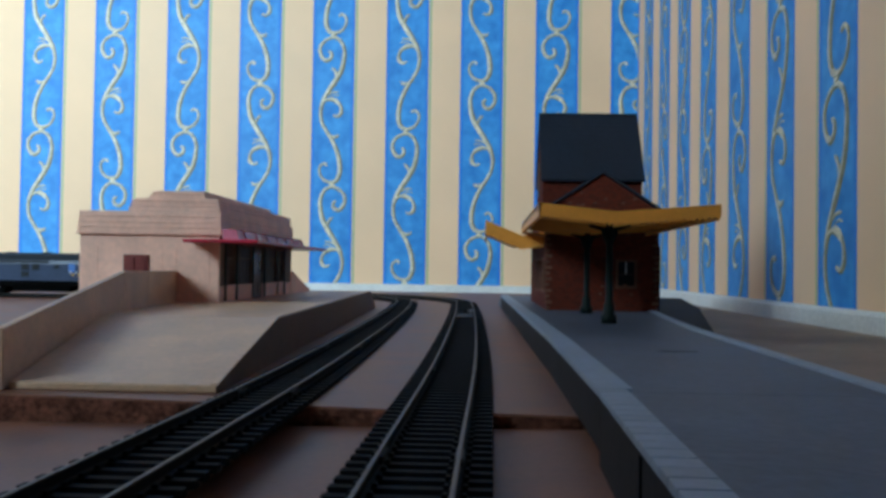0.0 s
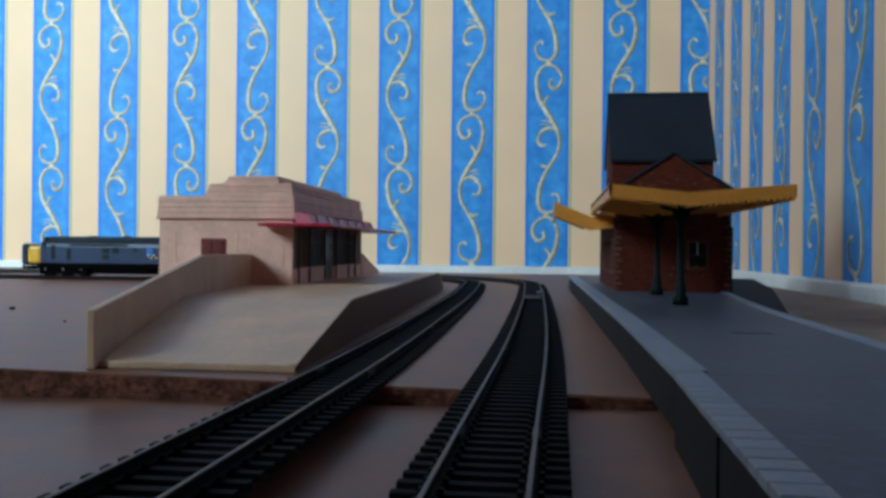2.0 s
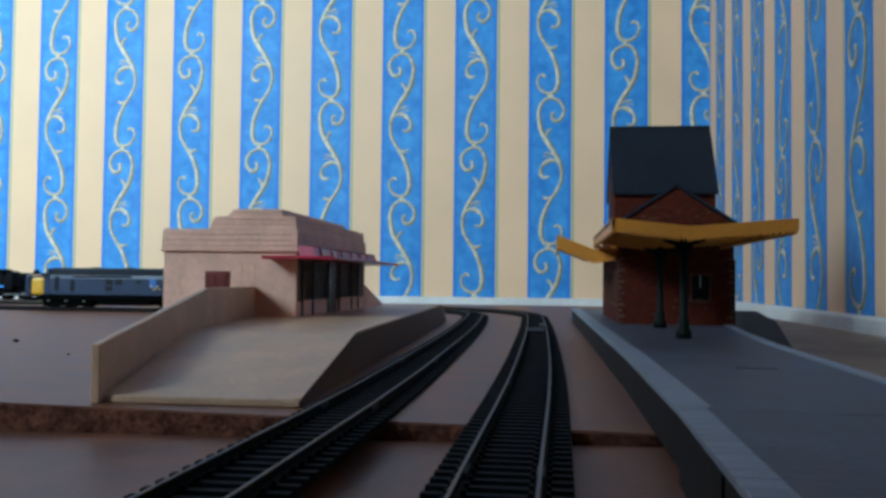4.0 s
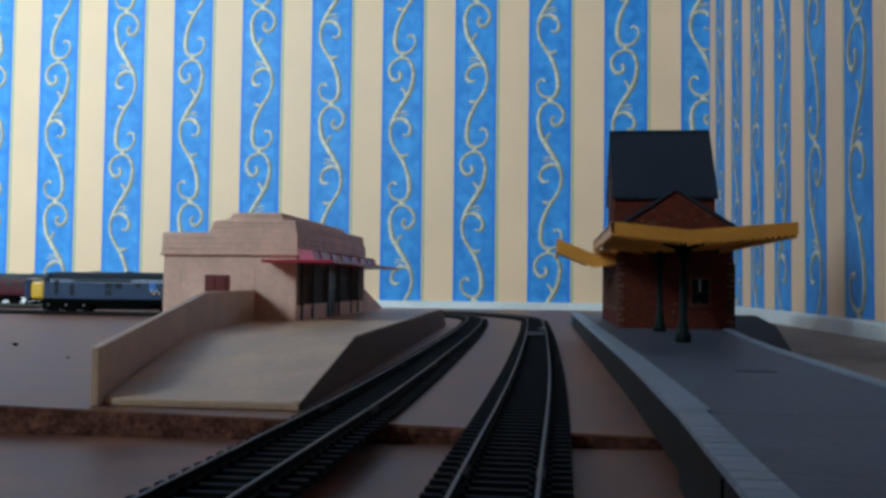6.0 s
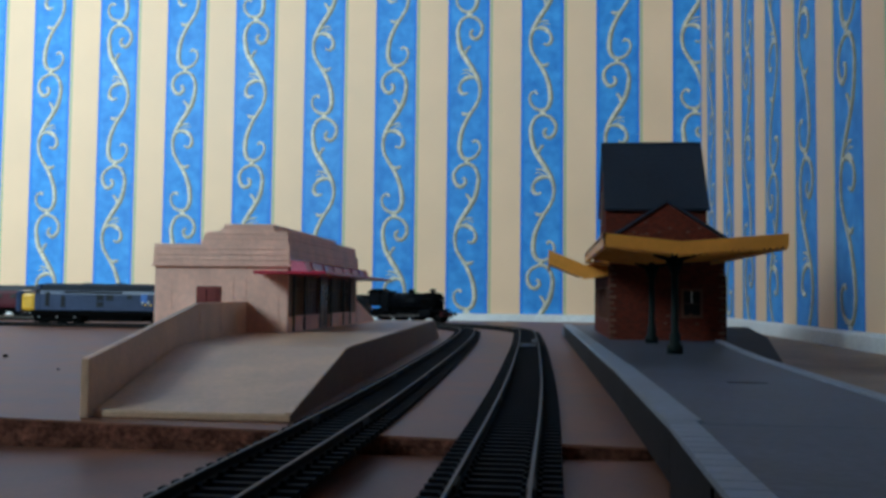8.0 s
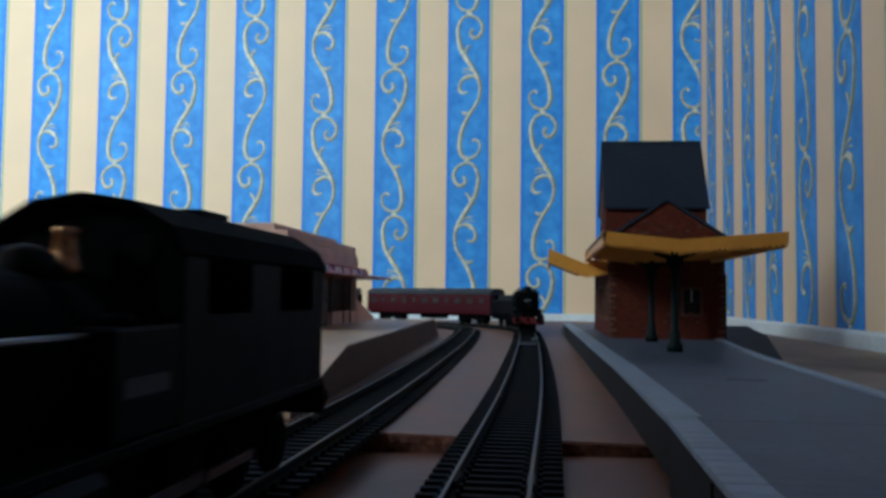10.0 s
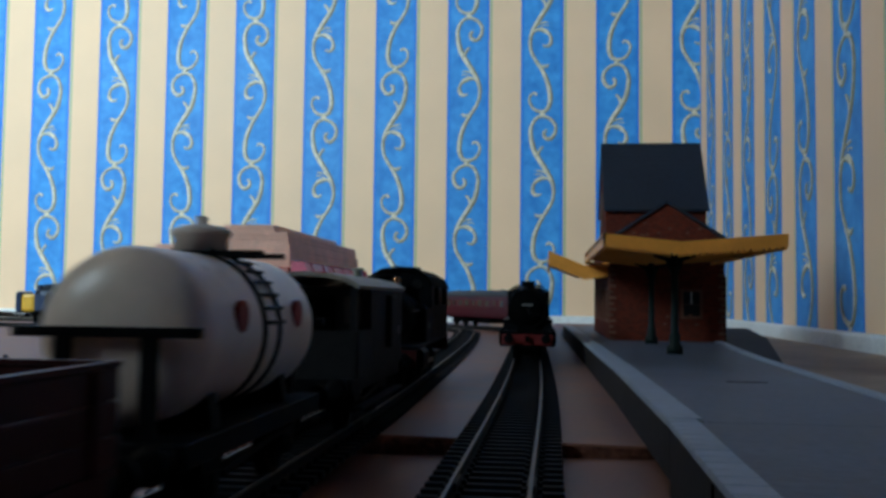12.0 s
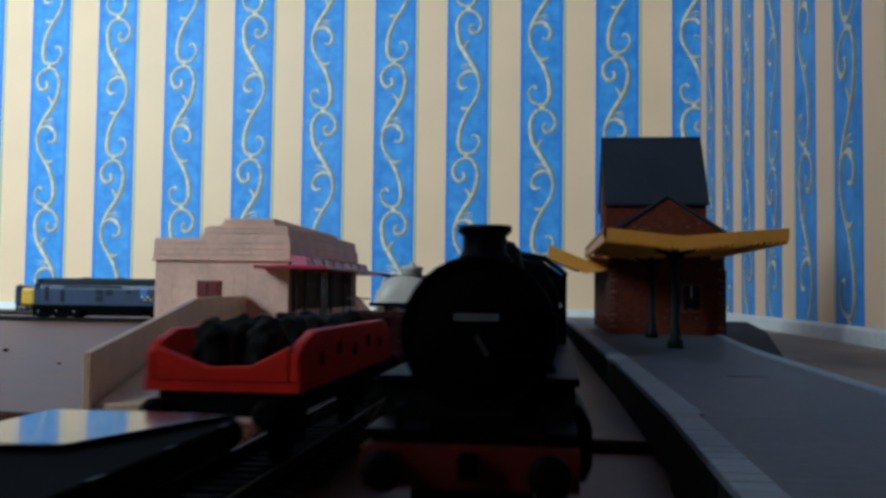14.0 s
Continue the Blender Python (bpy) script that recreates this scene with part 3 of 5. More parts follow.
def cream_platform():
    ob = thing("cream_platform", Matrix(), "cream plastic platform with a ramp at each end", "platform")
    # outline from the near ramp foot to the far ramp foot
    bm = B()
    right = [(-0.0855, 0.3005, 0.0026), (-0.0899, 0.406, LPZ), (-0.1103, 0.9, LPZ), (-0.1128, 0.961, 0.0012)]
    left = [(-0.155, 0.3005, 0.0026), (-0.1695, 0.406, LPZ), (-0.262, 0.9, LPZ), (-0.262, 0.961, 0.0012)]
    top = [[bm.verts.new(p) for p in row] for row in (left, right)]
    low = [[bm.verts.new((p[0], p[1], 0.0)) for p in row] for row in (left, right)]
    for i in range(3):
        bm.faces.new((top[0][i], top[1][i], top[1][i + 1], top[0][i + 1]))
        bm.faces.new((low[0][i], low[0][i + 1], low[1][i + 1], low[1][i]))
        for k in (0, 1):
            bm.faces.new((top[k][i], top[k][i + 1], low[k][i + 1], low[k][i]))
    for i in (0, 3):
        bm.faces.new((top[0][i], top[1][i], low[1][i], low[0][i]))
    bmesh.ops.recalc_face_normals(bm, faces=bm.faces[:])
    bmesh.ops.bevel(bm, geom=[e for e in bm.edges if e.calc_length() > 0.02], offset=0.0005, segments=2, affect="EDGES", profile=0.5)
    part("deck", bm, M_CREAM, ob)
    # side towards the track, its shade put into a darker brown
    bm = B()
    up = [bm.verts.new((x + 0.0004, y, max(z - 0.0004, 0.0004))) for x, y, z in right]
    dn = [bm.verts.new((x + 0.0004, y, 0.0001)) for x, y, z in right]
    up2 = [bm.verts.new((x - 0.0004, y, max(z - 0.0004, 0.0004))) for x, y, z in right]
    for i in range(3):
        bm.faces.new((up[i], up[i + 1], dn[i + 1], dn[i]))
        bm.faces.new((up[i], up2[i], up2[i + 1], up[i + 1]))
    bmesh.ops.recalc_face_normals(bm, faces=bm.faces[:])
    part("track_side", bm, M_PLATFORM_SIDE, ob, "brown platform side towards the track, darkened for its shade")
    # raised lip along the track side of the ramp and deck
    bm = B()
    for (x0, y0, z0), (x1, y1, z1) in zip(right[:3], right[1:]):
        v = [bm.verts.new(p) for p in ((x0 - 0.0015, y0, z0), (x0 + 0.0008, y0, z0), (x1 + 0.0008, y1, z1), (x1 - 0.0015, y1, z1), (x0 - 0.0015, y0, z0 + 0.0007), (x0 + 0.0008, y0, z0 + 0.0007), (x1 + 0.0008, y1, z1 + 0.0007), (x1 - 0.0015, y1, z1 + 0.0007))]
        for f in ((0, 1, 2, 3), (4, 7, 6, 5), (0, 4, 5, 1), (1, 5, 6, 2), (2, 6, 7, 3), (3, 7, 4, 0)):
            bm.faces.new([v[i] for i in f])
    part("edge_lip", bm, M_CREAM, ob)
    # retaining wall behind the ramp, rising and then level
    bm = B()
    d = Vector((-0.034, 0.266, 0)).normalized()
    n = Vector((d.y, -d.x, 0))

    def wall_piece(a, b, za, zb):
        p, q = Vector((-0.1555, 0.2975, 0)) + d * a, Vector((-0.1555, 0.2975, 0)) + d * b
        v = [bm.verts.new(c) for c in (p, p - n * 0.003, q - n * 0.003, q, p + Vector((0, 0, za)), p - n * 0.003 + Vector((0, 0, za)), q - n * 0.003 + Vector((0, 0, zb)), q + Vector((0, 0, zb)))]
        made = [bm.faces.new([v[i] for i in f]) for f in ((0, 1, 2, 3), (4, 7, 6, 5), (0, 4, 5, 1), (1, 5, 6, 2), (2, 6, 7, 3), (3, 7, 4, 0))]
        bmesh.ops.recalc_face_normals(bm, faces=made)
        bmesh.ops.bevel(bm, geom=list({e for f in made for e in f.edges}), offset=0.0005, segments=2, affect="EDGES", profile=0.5)
    wall_piece(0.0, 0.148, 0.0205, 0.0385)
    wall_piece(0.1485, 0.195, 0.0385, 0.0386)
    wall_piece(0.1955, 0.268, 0.0386, 0.0386)
    part("retaining_wall", bm, M_CREAM, ob)
    return ob


cream_platform()


def cream_building():
    ob = thing("halt_building", pose(-0.163, 0.564, LPZ), "stepped cream halt building with a red canopy", "building")
    w, d = 0.089, 0.212          # runs back from the origin corner and to the left
    t = 0.0025
    # track-side wall with real openings, between piers
    front = bx(-w, 0, 0, t, 0, 0.042, bev=0.0004)
    part("front_wall", front, M_CREAM_WALL, ob)
    part("rear_wall", bx(-w, 0, d - t, d, 0, 0.042), M_CREAM_WALL, ob)
    part("back_wall", bx(-w, -w + t, t, d - t, 0, 0.042), M_CREAM_WALL, ob)
    holes = [(0.018, 0.036, 0.010, 0.036), (0.044, 0.078, 0.010, 0.036), (0.088, 0.112, 0.0, 0.036), (0.122, 0.156, 0.010, 0.036), (0.164, 0.180, 0.010, 0.036)]
    y = t
    apron = 0.010
    # above the apron, canopy shade is painted into piers and lintels
    for a, b, lo, hi in holes:
        part("wall_apron", bx(-t, 0, y, a, 0, apron), M_CREAM_WALL, ob)
        part("wall_pier", bx(-t, -0.0003, y, a, apron, 0.042), M_SHADED_FRONT, ob, "pier of the track front, canopy shade put into its brown")
        if lo:
            part("wall_apron", bx(-t, 0, a, b, 0, lo), M_CREAM_WALL, ob)
        part("wall_lintel", bx(-t, -0.0003, a, b, hi, 0.042), M_SHADED_FRONT, ob, "lintel of the track front, canopy shade put into its brown")
        y = b
    part("wall_apron", bx(-t, 0, y, d - t, 0, apron), M_CREAM_WALL, ob)
    part("wall_pier", bx(-t, -0.0003, y, d - t, apron, 0.042), M_SHADED_FRONT, ob, "pier of the track front, canopy shade put into its brown")
    for y in (0.0135, 0.0400, 0.0830, 0.1170, 0.1600, 0.1850):
        part("pilaster", bx(-0.0003, 0.0009, y - 0.0014, y + 0.0014, 0.0004, 0.0375, bev=0.0002), M_GREENPOST, ob, "dark green pilaster")
    for a, b, lo, hi in holes:
        if lo:
            win = part("window", bx(-0.0022, -0.0014, a, b, lo, hi), M_DARKWIN, ob, "dark glazed window")
            part("window_sill", bx(-0.0014, 0.0012, a - 0.001, b + 0.001, lo - 0.0008, lo + 0.0006, bev=0.0002), M_CREAM_WALL, win, "cream sill")
            for k in range(1, 4):
                y = a + (b - a) * k / 4
                part("glazing_bar", bx(-0.0014, -0.0007, y - 0.0005, y + 0.0005, lo + 0.0007, hi), M_SHADED_FRONT, win)
            part("transom", bx(-0.0014, -0.0006, a, b, hi - 0.0085, hi - 0.0075), M_SHADED_FRONT, win)
        else:
            door = part("door", bx(-0.0022, -0.0012, a, b, 0, hi), M_WOODDOOR, ob, "brown double door")
            for y in ((a * 3 + b) / 4, (a + b * 3) / 4):
                part("door_panel", bx(-0.0012, -0.0008, y - 0.004, y + 0.004, 0.003, 0.014, bev=0.0001), M_WOODDOOR, door)
                part("door_light", bx(-0.0012, -0.0009, y - 0.004, y + 0.004, 0.017, 0.033), M_DARKWIN, door, "dark upper pane")
    # panel mouldings and the maroon door in the end wall
    for a, b, lo, hi in ((-0.078, -0.036, 0.006, 0.035), (-0.028, -0.006, 0.006, 0.035)):
        bm = B()
        for x0, x1, z0, z1 in ((a, b, hi - 0.0007, hi), (a, b, lo, lo + 0.0007), (a, a + 0.0007, lo + 0.0007, hi - 0.0007), (b - 0.0007, b, lo + 0.0007, hi - 0.0007)):
            box(bm, x0, x1, -0.00025, 0.0005, z0, z1)
        part("wall_panel", bm, M_CREAM_WALL, ob)
    door = part("maroon_door", bx(-0.0605, -0.0445, -0.001, 0.001, 0.002, 0.0292, bev=0.0003), M_DOORRED, ob, "maroon end door")
    part("door_panel", bx(-0.0585, -0.0535, -0.0015, -0.0008, 0.016, 0.027, bev=0.0002), M_DOORRED, door)
    part("door_panel", bx(-0.0515, -0.0465, -0.0015, -0.0008, 0.016, 0.027, bev=0.0002), M_DOORRED, door)
    # cornice, then stepped parapets in shadowed courses round a recessed core
    part("parapet_core", bx(-w + 0.0002, -0.0002, 0.0002, d - 0.0002, 0.042, 0.0566), M_CREAM_WALL, ob)
    for z0, z1, g in ((0.0420, 0.0430, 0.0022), (0.0430, 0.0458, 0.0013), (0.04605, 0.0492, 0.0011), (0.04945, 0.0528, 0.0009), (0.05305, 0.0566, 0.0007)):
        part("parapet_course", bx(-w - g, g, -g, d + g, z0, z1, bev=0.0003), M_CREAM_WALL, ob)
    part("parapet_core", bx(-0.0565, -0.0035, 0.0015, d - 0.0015, 0.0566, 0.0640), M_CREAM_WALL, ob)
    for z0, z1, x0, x1 in ((0.0567, 0.0596, -0.0585, -0.0006), (0.05985, 0.0624, -0.0570, -0.0008), (0.06265, 0.0648, -0.0545, -0.0012)):
        part("upper_step", bx(x0, x1, 0.0006, d - 0.001, z0, z1, bev=0.0003), M_CREAM_WALL, ob)
    part("upper_step", bx(-0.0465, -0.0105, 0.003, d - 0.03, 0.0648, 0.0671, bev=0.0003), M_CREAM_WALL, ob)
    part("upper_step", bx(-0.0445, -0.0112, 0.0034, d - 0.032, 0.0673, 0.0697, bev=0.0003), M_CREAM_WALL, ob)
    part("parapet_core", bx(-0.0440, -0.0125, 0.0042, d - 0.0325, 0.0671, 0.0673), M_CREAM_WALL, ob)
    # red canopy over the platform
    bm = B()
    box(bm, -0.0175, 0.0285, -0.018, d + 0.012, 0.0370, 0.0390, bev=0.0004)
    part("canopy_slab", bm, M_PINKRED, ob, "thin red canopy")
    # front length carries the sky sheen in its paler colour
    up = part("canopy_upstand", prism(B(), [(0.0027, 0.0391), (0.0135, 0.0391), (0.0115, 0.0452), (0.0027, 0.0462)], -0.004, 0.056, axis="y", bev=0.0003), M_SHEEN_TOP, ob, "canopy upstand with sky sheen put in as pale pink")
    part("canopy_upstand", prism(B(), [(0.0027, 0.0391), (0.0135, 0.0391), (0.0115, 0.0448), (0.0027, 0.0458)], 0.0562, d - 0.012, axis="y", bev=0.0003), M_PINKRED, ob, "red canopy upstand")
    for k in range(7):
        y = 0.012 + k * 0.030
        part("canopy_rib", prism(B(), [(0.0030, 0.0400), (0.0140, 0.0400), (0.0120, 0.0458), (0.0030, 0.0468)], y - 0.0006, y + 0.0006, axis="y"), M_PINKRED, up)
    # sloping garden wall beyond the building
    part("end_wall", prism(B(), [(d + 0.003, 0.0), (d + 0.085, 0.0), (d + 0.085, 0.002), (d + 0.003, 0.020)], -0.0025, 0.0, axis="x"), M_CREAM_WALL, ob)
    return ob


cream_building()

# ---- grey island platform ----
RPZ = 0.014


def slab_run(bm, points, z0, z1, w0, w1, far_side=None):
    """A strip with its track side along the points, from w0 to w1 to the right of it, or out to a far side line."""
    rows = []
    for x, y in points:
        xr = (far_side(y) if far_side else x) + w1
        xl = x + w0
        rows.append([bm.verts.new(p) for p in ((xl, y, z0), (xr, y, z0), (xr, y, z1), (xl, y, z1))])
    for a, b in zip(rows, rows[1:]):
        for i in range(4):
            bm.faces.new((a[i], a[(i + 1) % 4], b[(i + 1) % 4], b[i]))
    bm.faces.new(rows[0])
    bm.faces.new(rows[-1][::-1])
    bmesh.ops.recalc_face_normals(bm, faces=bm.faces[:])
    return bm


def back_line(y):
    """The side of the grey platform away from the track, which widens towards the station."""
    return float(np.interp(y, (-0.1, 0.22, 0.30, 0.42, 0.50, 0.64, 0.80), (0.0985, 0.1010, 0.1030, 0.1062, 0.1095, 0.1225, 0.1272)))


def grey_platform():
    ob = thing("grey_platform", Matrix(), "grey plastic station platform with pale edge slabs", "platform")
    near = [(0.0235, -0.1), (0.0258, 0.06), (0.0274, 0.1385), (0.0281, 0.17), (0.0293, 0.2188)]
    far = [(0.0293, 0.2192), (0.0294, 0.30), (0.0293, 0.38), (0.0282, 0.46), (0.0272, 0.55), (0.0262, 0.64), (0.0247, 0.76), (0.0216, 1.0)]
    ramp_end = (0.0205, 1.13)
    for run, low in ((near, -0.004), (far, 0.0)):
        part("deck", slab_run(B(), run, low, RPZ, 0.0015, 0.0, back_line), M_GREY_PLAT, ob)
        part("back_edging", slab_run(B(), [(back_line(y), y) for x, y in run], RPZ, RPZ + 0.0008, -0.004, 0.0004), M_GREY_SLAB, ob, "pale continuous edging")
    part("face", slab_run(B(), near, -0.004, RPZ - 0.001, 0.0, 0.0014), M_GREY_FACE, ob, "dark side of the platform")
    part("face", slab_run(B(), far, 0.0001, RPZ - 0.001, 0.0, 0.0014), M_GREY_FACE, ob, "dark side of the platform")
    bm = B()
    x, y = far[-1]
    xr = back_line(y)
    v = [bm.verts.new(p) for p in ((x, y, 0), (xr, y, 0), (xr, y, RPZ), (x, y, RPZ), (ramp_end[0], ramp_end[1], 0), (xr, ramp_end[1], 0))]
    for f in ((0, 1, 2, 3), (0, 4, 5, 1), (3, 2, 5, 4), (0, 3, 4), (1, 5, 2)):
        bm.faces.new([v[i] for i in f])
    bmesh.ops.recalc_face_normals(bm, faces=bm.faces[:])
    part("end_ramp", bm, M_GREY_PLAT, ob)
    part("edge_strip", slab_run(B(), far, RPZ - 0.0009, RPZ + 0.0008, -0.0007, 0.0075), M_GREY_SLAB, ob, "pale continuous edging")
    # single edge slabs on the nearer length
    me = bpy.data.meshes.new("edge_slab")
    one = bx(-0.0007, 0.0062, 0.0003, 0.0063, -0.0009, 0.0008, bev=0.0002)
    one.to_mesh(me)
    one.free()
    me.materials.append(M_GREY_SLAB)
    ys = np.arange(-0.08, 0.213, 0.0065)
    for y in ys:
        x = np.interp(y, [p[1] for p in near], [p[0] for p in near])
        piece("edge_slab", me, ob, pose(float(x), float(y), RPZ + random.uniform(-0.00006, 0.00006), 0, 0, -1.2 + random.uniform(-0.4, 0.4)))
    part("scratch", bx(0.064, 0.078, 0.3295, 0.3302, RPZ, RPZ + 0.0002), M_GREY_FACE, ob, "dark scratch on the deck", at=pose(0, 0, 0))
    bm = bx(-0.0003, 0.0005, 0.1545, 0.1552, -0.003, RPZ - 0.002)
    part("joint", bm, M_BLACK_MATT, ob, at=pose(0.0277, 0, 0))
    return ob


grey_platform()
# low raised shape beside the station, in one dark grey
ramp = thing("dark_ramp", Matrix(), "low dark grey block beside the brick station", "ramp")
bm = B()
low = [(0.1085, 0.448), (0.124, 0.470), (0.196, 0.80), (0.246, 1.1), (0.1295, 1.1), (0.1290, 0.80), (0.1245, 0.64), (0.1120, 0.50)]
high = [(0.1090, 0.455), (0.121, 0.480), (0.189, 0.80), (0.237, 1.098), (0.1295, 1.098), (0.1290, 0.80), (0.1245, 0.64), (0.1122, 0.505)]
feet = [bm.verts.new((x, y, 0.0)) for x, y in low]
tops = [bm.verts.new((x, y, 0.0118)) for x, y in high]
bm.faces.new(feet)
bm.faces.new(tops)
for i in range(8):
    bm.faces.new((feet[i], feet[(i + 1) % 8], tops[(i + 1) % 8], tops[i]))
bmesh.ops.recalc_face_normals(bm, faces=bm.faces[:])
bmesh.ops.bevel(bm, geom=[e for e in bm.edges if e.calc_length() > 0.02], offset=0.0004, segments=2, affect="EDGES", profile=0.5)
part("deck", bm, M_DARK_BLOCK, ramp)


def brick_station():
    ob = thing("brick_station", pose(0.0465, 0.655, RPZ), "two-storey red brick station with a slate roof", "building")
    w = 0.0795
    eave, main_eave, ridge, gable = 0.0715, 0.0972, 0.154, 0.0975
    y1, y2, y3 = 0.056, 0.128, 0.2
    t = 0.0025

    def gable_wall(a, b):
        return prism(B(), [(0, 0), (w, 0), (w, eave), (w / 2, gable), (0, eave)], a, b, axis="y")
    # front gable wall, in pieces round its window
    wx0, wx1, wz0, wz1 = 0.0512, 0.0625, 0.0180, 0.0348
    bm = B()
    box(bm, 0, wx0, 0, t, 0, eave)
    box(bm, wx1, w, 0, t, 0, eave)
    box(bm, wx0, wx1, 0, t, 0, wz0)
    box(bm, wx0, wx1, 0, t, wz1, eave)
    prism(bm, [(0, eave), (w, eave), (w / 2, gable)], 0, t, axis="y")
    part("front_wall", bm, M_BRICK, ob)
    part("rear_wall", gable_wall(y3 - t, y3), M_BRICK, ob)
    # long side walls with windows on the track side
    bm = B()
    y = t
    holes = [(0.014, 0.026), (0.034, 0.046), (0.070, 0.082), (0.100, 0.112), (0.150, 0.162)]
    for a, b in holes:
        box(bm, 0, t, y, a, 0, eave)
        box(bm, 0, t, a, b, 0, 0.014)
        box(bm, 0, t, a, b, 0.036, eave)
        y = b
    box(bm, 0, t, y, y3 - t, 0, eave)
    part("side_wall", bm, M_BRICK, ob)
    for a, b in holes:
        win = part("window", bx(t * 0.5, t * 0.7, a, b, 0.014, 0.036), M_DARKWIN, ob, "dark window in a stone surround")
        for y0, yy, z0, z1 in ((a - 0.002, a, 0.012, 0.038), (b, b + 0.002, 0.012, 0.038), (a, b, 0.036, 0.038), (a, b, 0.012, 0.014)):
            part("surround", bx(-0.0006, 0.0004, y0, yy, z0, z1), M_QUOIN, win)
    part("side_wall", bx(w - t, w, t, y3 - t, 0, eave), M_BRICK, ob)
    # taller middle block
    bm = B()
    box(bm, 0.0005, w - 0.0025, y1, y1 + t, eave, main_eave + 0.002)
    box(bm, 0.0005, w - 0.0025, y2 - t, y2, eave, main_eave + 0.002)
    mid = (y1 + y2) / 2
    for x in (0.0005, w - 0.0025 - t):
        prism(bm, [(y1 + t, eave), (y2 - t, eave), (y2 - t, main_eave + 0.004), (mid, ridge - 0.003), (y1 + t, main_eave + 0.004)], x, x + t, axis="x")
    part("upper_wall", bm, M_BRICK, ob)
    arch = part("upper_window", prism(B(), [(mid - 0.006, 0.088)] + [(mid - 0.006 * math.cos(radians(a)), 0.110 + 0.006 * math.sin(radians(a))) for a in range(0, 181, 20)] + [(mid + 0.006, 0.088)], -0.0008, 0.0003, axis="x"), M_WOODDOOR, ob, "arched upper window")
    part("glazing_bar", bx(-0.0012, -0.0008, mid - 0.0005, mid + 0.0005, 0.088, 0.1155), M_QUOIN, arch)
    # slate roofs
    for s in (-1, 1):
        yo = mid + s * (mid - y1 + 0.0035)
        bm = B()
        prism(bm, [(yo, main_eave), (mid, ridge), (mid, ridge + 0.002), (yo + s * 0.0006, main_eave + 0.0018)], -0.0010, w - 0.0008, axis="x")
        roof = part("slate_slope", bm, M_SLATE, ob)
        # courses of slates standing a little proud
        n = 15
        for k in range(n):
            f0, f1 = k / n, (k + 1) / n
            ya, za = yo + (mid - yo) * f0, main_eave + 0.0019 + (ridge - main_eave) * f0
            yb, zb = yo + (mid - yo) * f1, main_eave + 0.0019 + (ridge - main_eave) * f1
            bm = prism(B(), [(ya, za), (yb, zb), (yb, zb + 0.0001), (ya, za + 0.0005)], -0.0009, w - 0.0009, axis="x")
            part("slate_course", bm, M_SLATE, roof)
    part("ridge_tile", bx(-0.0011, w - 0.0007, mid - 0.0012, mid + 0.0012, ridge + 0.0012, ridge + 0.0028, bev=0.0004), M_SLATE, ob)
    for a, b in ((-0.0022, y1 - 0.0005), (y2 + 0.0005, y3 + 0.0022)):
        for s in (0, 1):
            x0 = -0.0025 if s == 0 else w + 0.0025
            bm = prism(B(), [(x0, eave - 0.001), (w / 2, gable + 0.0006), (w / 2, gable + 0.0026), (x0, eave + 0.0012)], a, b, axis="y")
            part("wing_roof", bm, M_SLATE, ob)
    # stone quoins up the corners and round the front window
    me = bpy.data.meshes.new("quoin")
    one = bx(-0.0005, 0.0042, -0.0006, 0.0028, 0.0, 0.0028, bev=0.0003)
    one.to_mesh(me)
    one.free()
    me.materials.append(M_QUOIN)
    for k in range(17):
        z = 0.0004 + k * 0.0041
        for side in (0, 1):
            sx = 1 if k % 2 else 0.62
            m = Matrix.Translation((0, 0, z)) if not side else Matrix.Translation((w, 0, z)) @ Matrix.Diagonal((-1, 1, 1, 1))
            piece("quoin", me, ob, m @ Matrix.Diagonal((sx, 1.3 - 0.5 * (k % 2), 0.85, 1)))
    rng = random.Random(4)
    for k in range(16):
        x = rng.uniform(0.012, 0.066)
        z = rng.uniform(eave + 0.002, gable - 0.004 - abs(x - w / 2) * 0.6) if k < 8 else rng.uniform(0.006, 0.066)
        piece("quoin", me, ob, Matrix.Translation((x, 0.0001, z)) @ Matrix.Diagonal((0.5, 0.6, 0.55, 1)))
    win = part("window", bx(wx0, wx1, 0.0012, 0.0016, wz0, wz1), M_DARKWIN, ob, "front window with stone surround")
    for x0, x1, z0, z1 in ((wx0 - 0.002, wx0, wz0 - 0.002, wz1 + 0.002), (wx1, wx1 + 0.002, wz0 - 0.002, wz1 + 0.002), (wx0, wx1, wz1, wz1 + 0.002), (wx0, wx1, wz0 - 0.002, wz0)):
        part("surround", bx(x0, x1, -0.0006, 0.0006, z0, z1), M_QUOIN, win)
    part("glazing_bar", bx((wx0 + wx1) / 2 - 0.0005, (wx0 + wx1) / 2 + 0.0005, 0.0006, 0.0012, 0.0265, wz1), M_WHITEPRINT, win, "short white bar")
    part("glazing_bar", bx(wx0, wx1, 0.0006, 0.0012, 0.0257, 0.0263), M_WOODDOOR, win)
    pipe = tube(B(), (w + 0.0012, 0.004, 0.0), (w + 0.0012, 0.004, 0.046), 0.0008)
    part("drainpipe", pipe, M_BLACK, ob)
    return ob


brick_station()


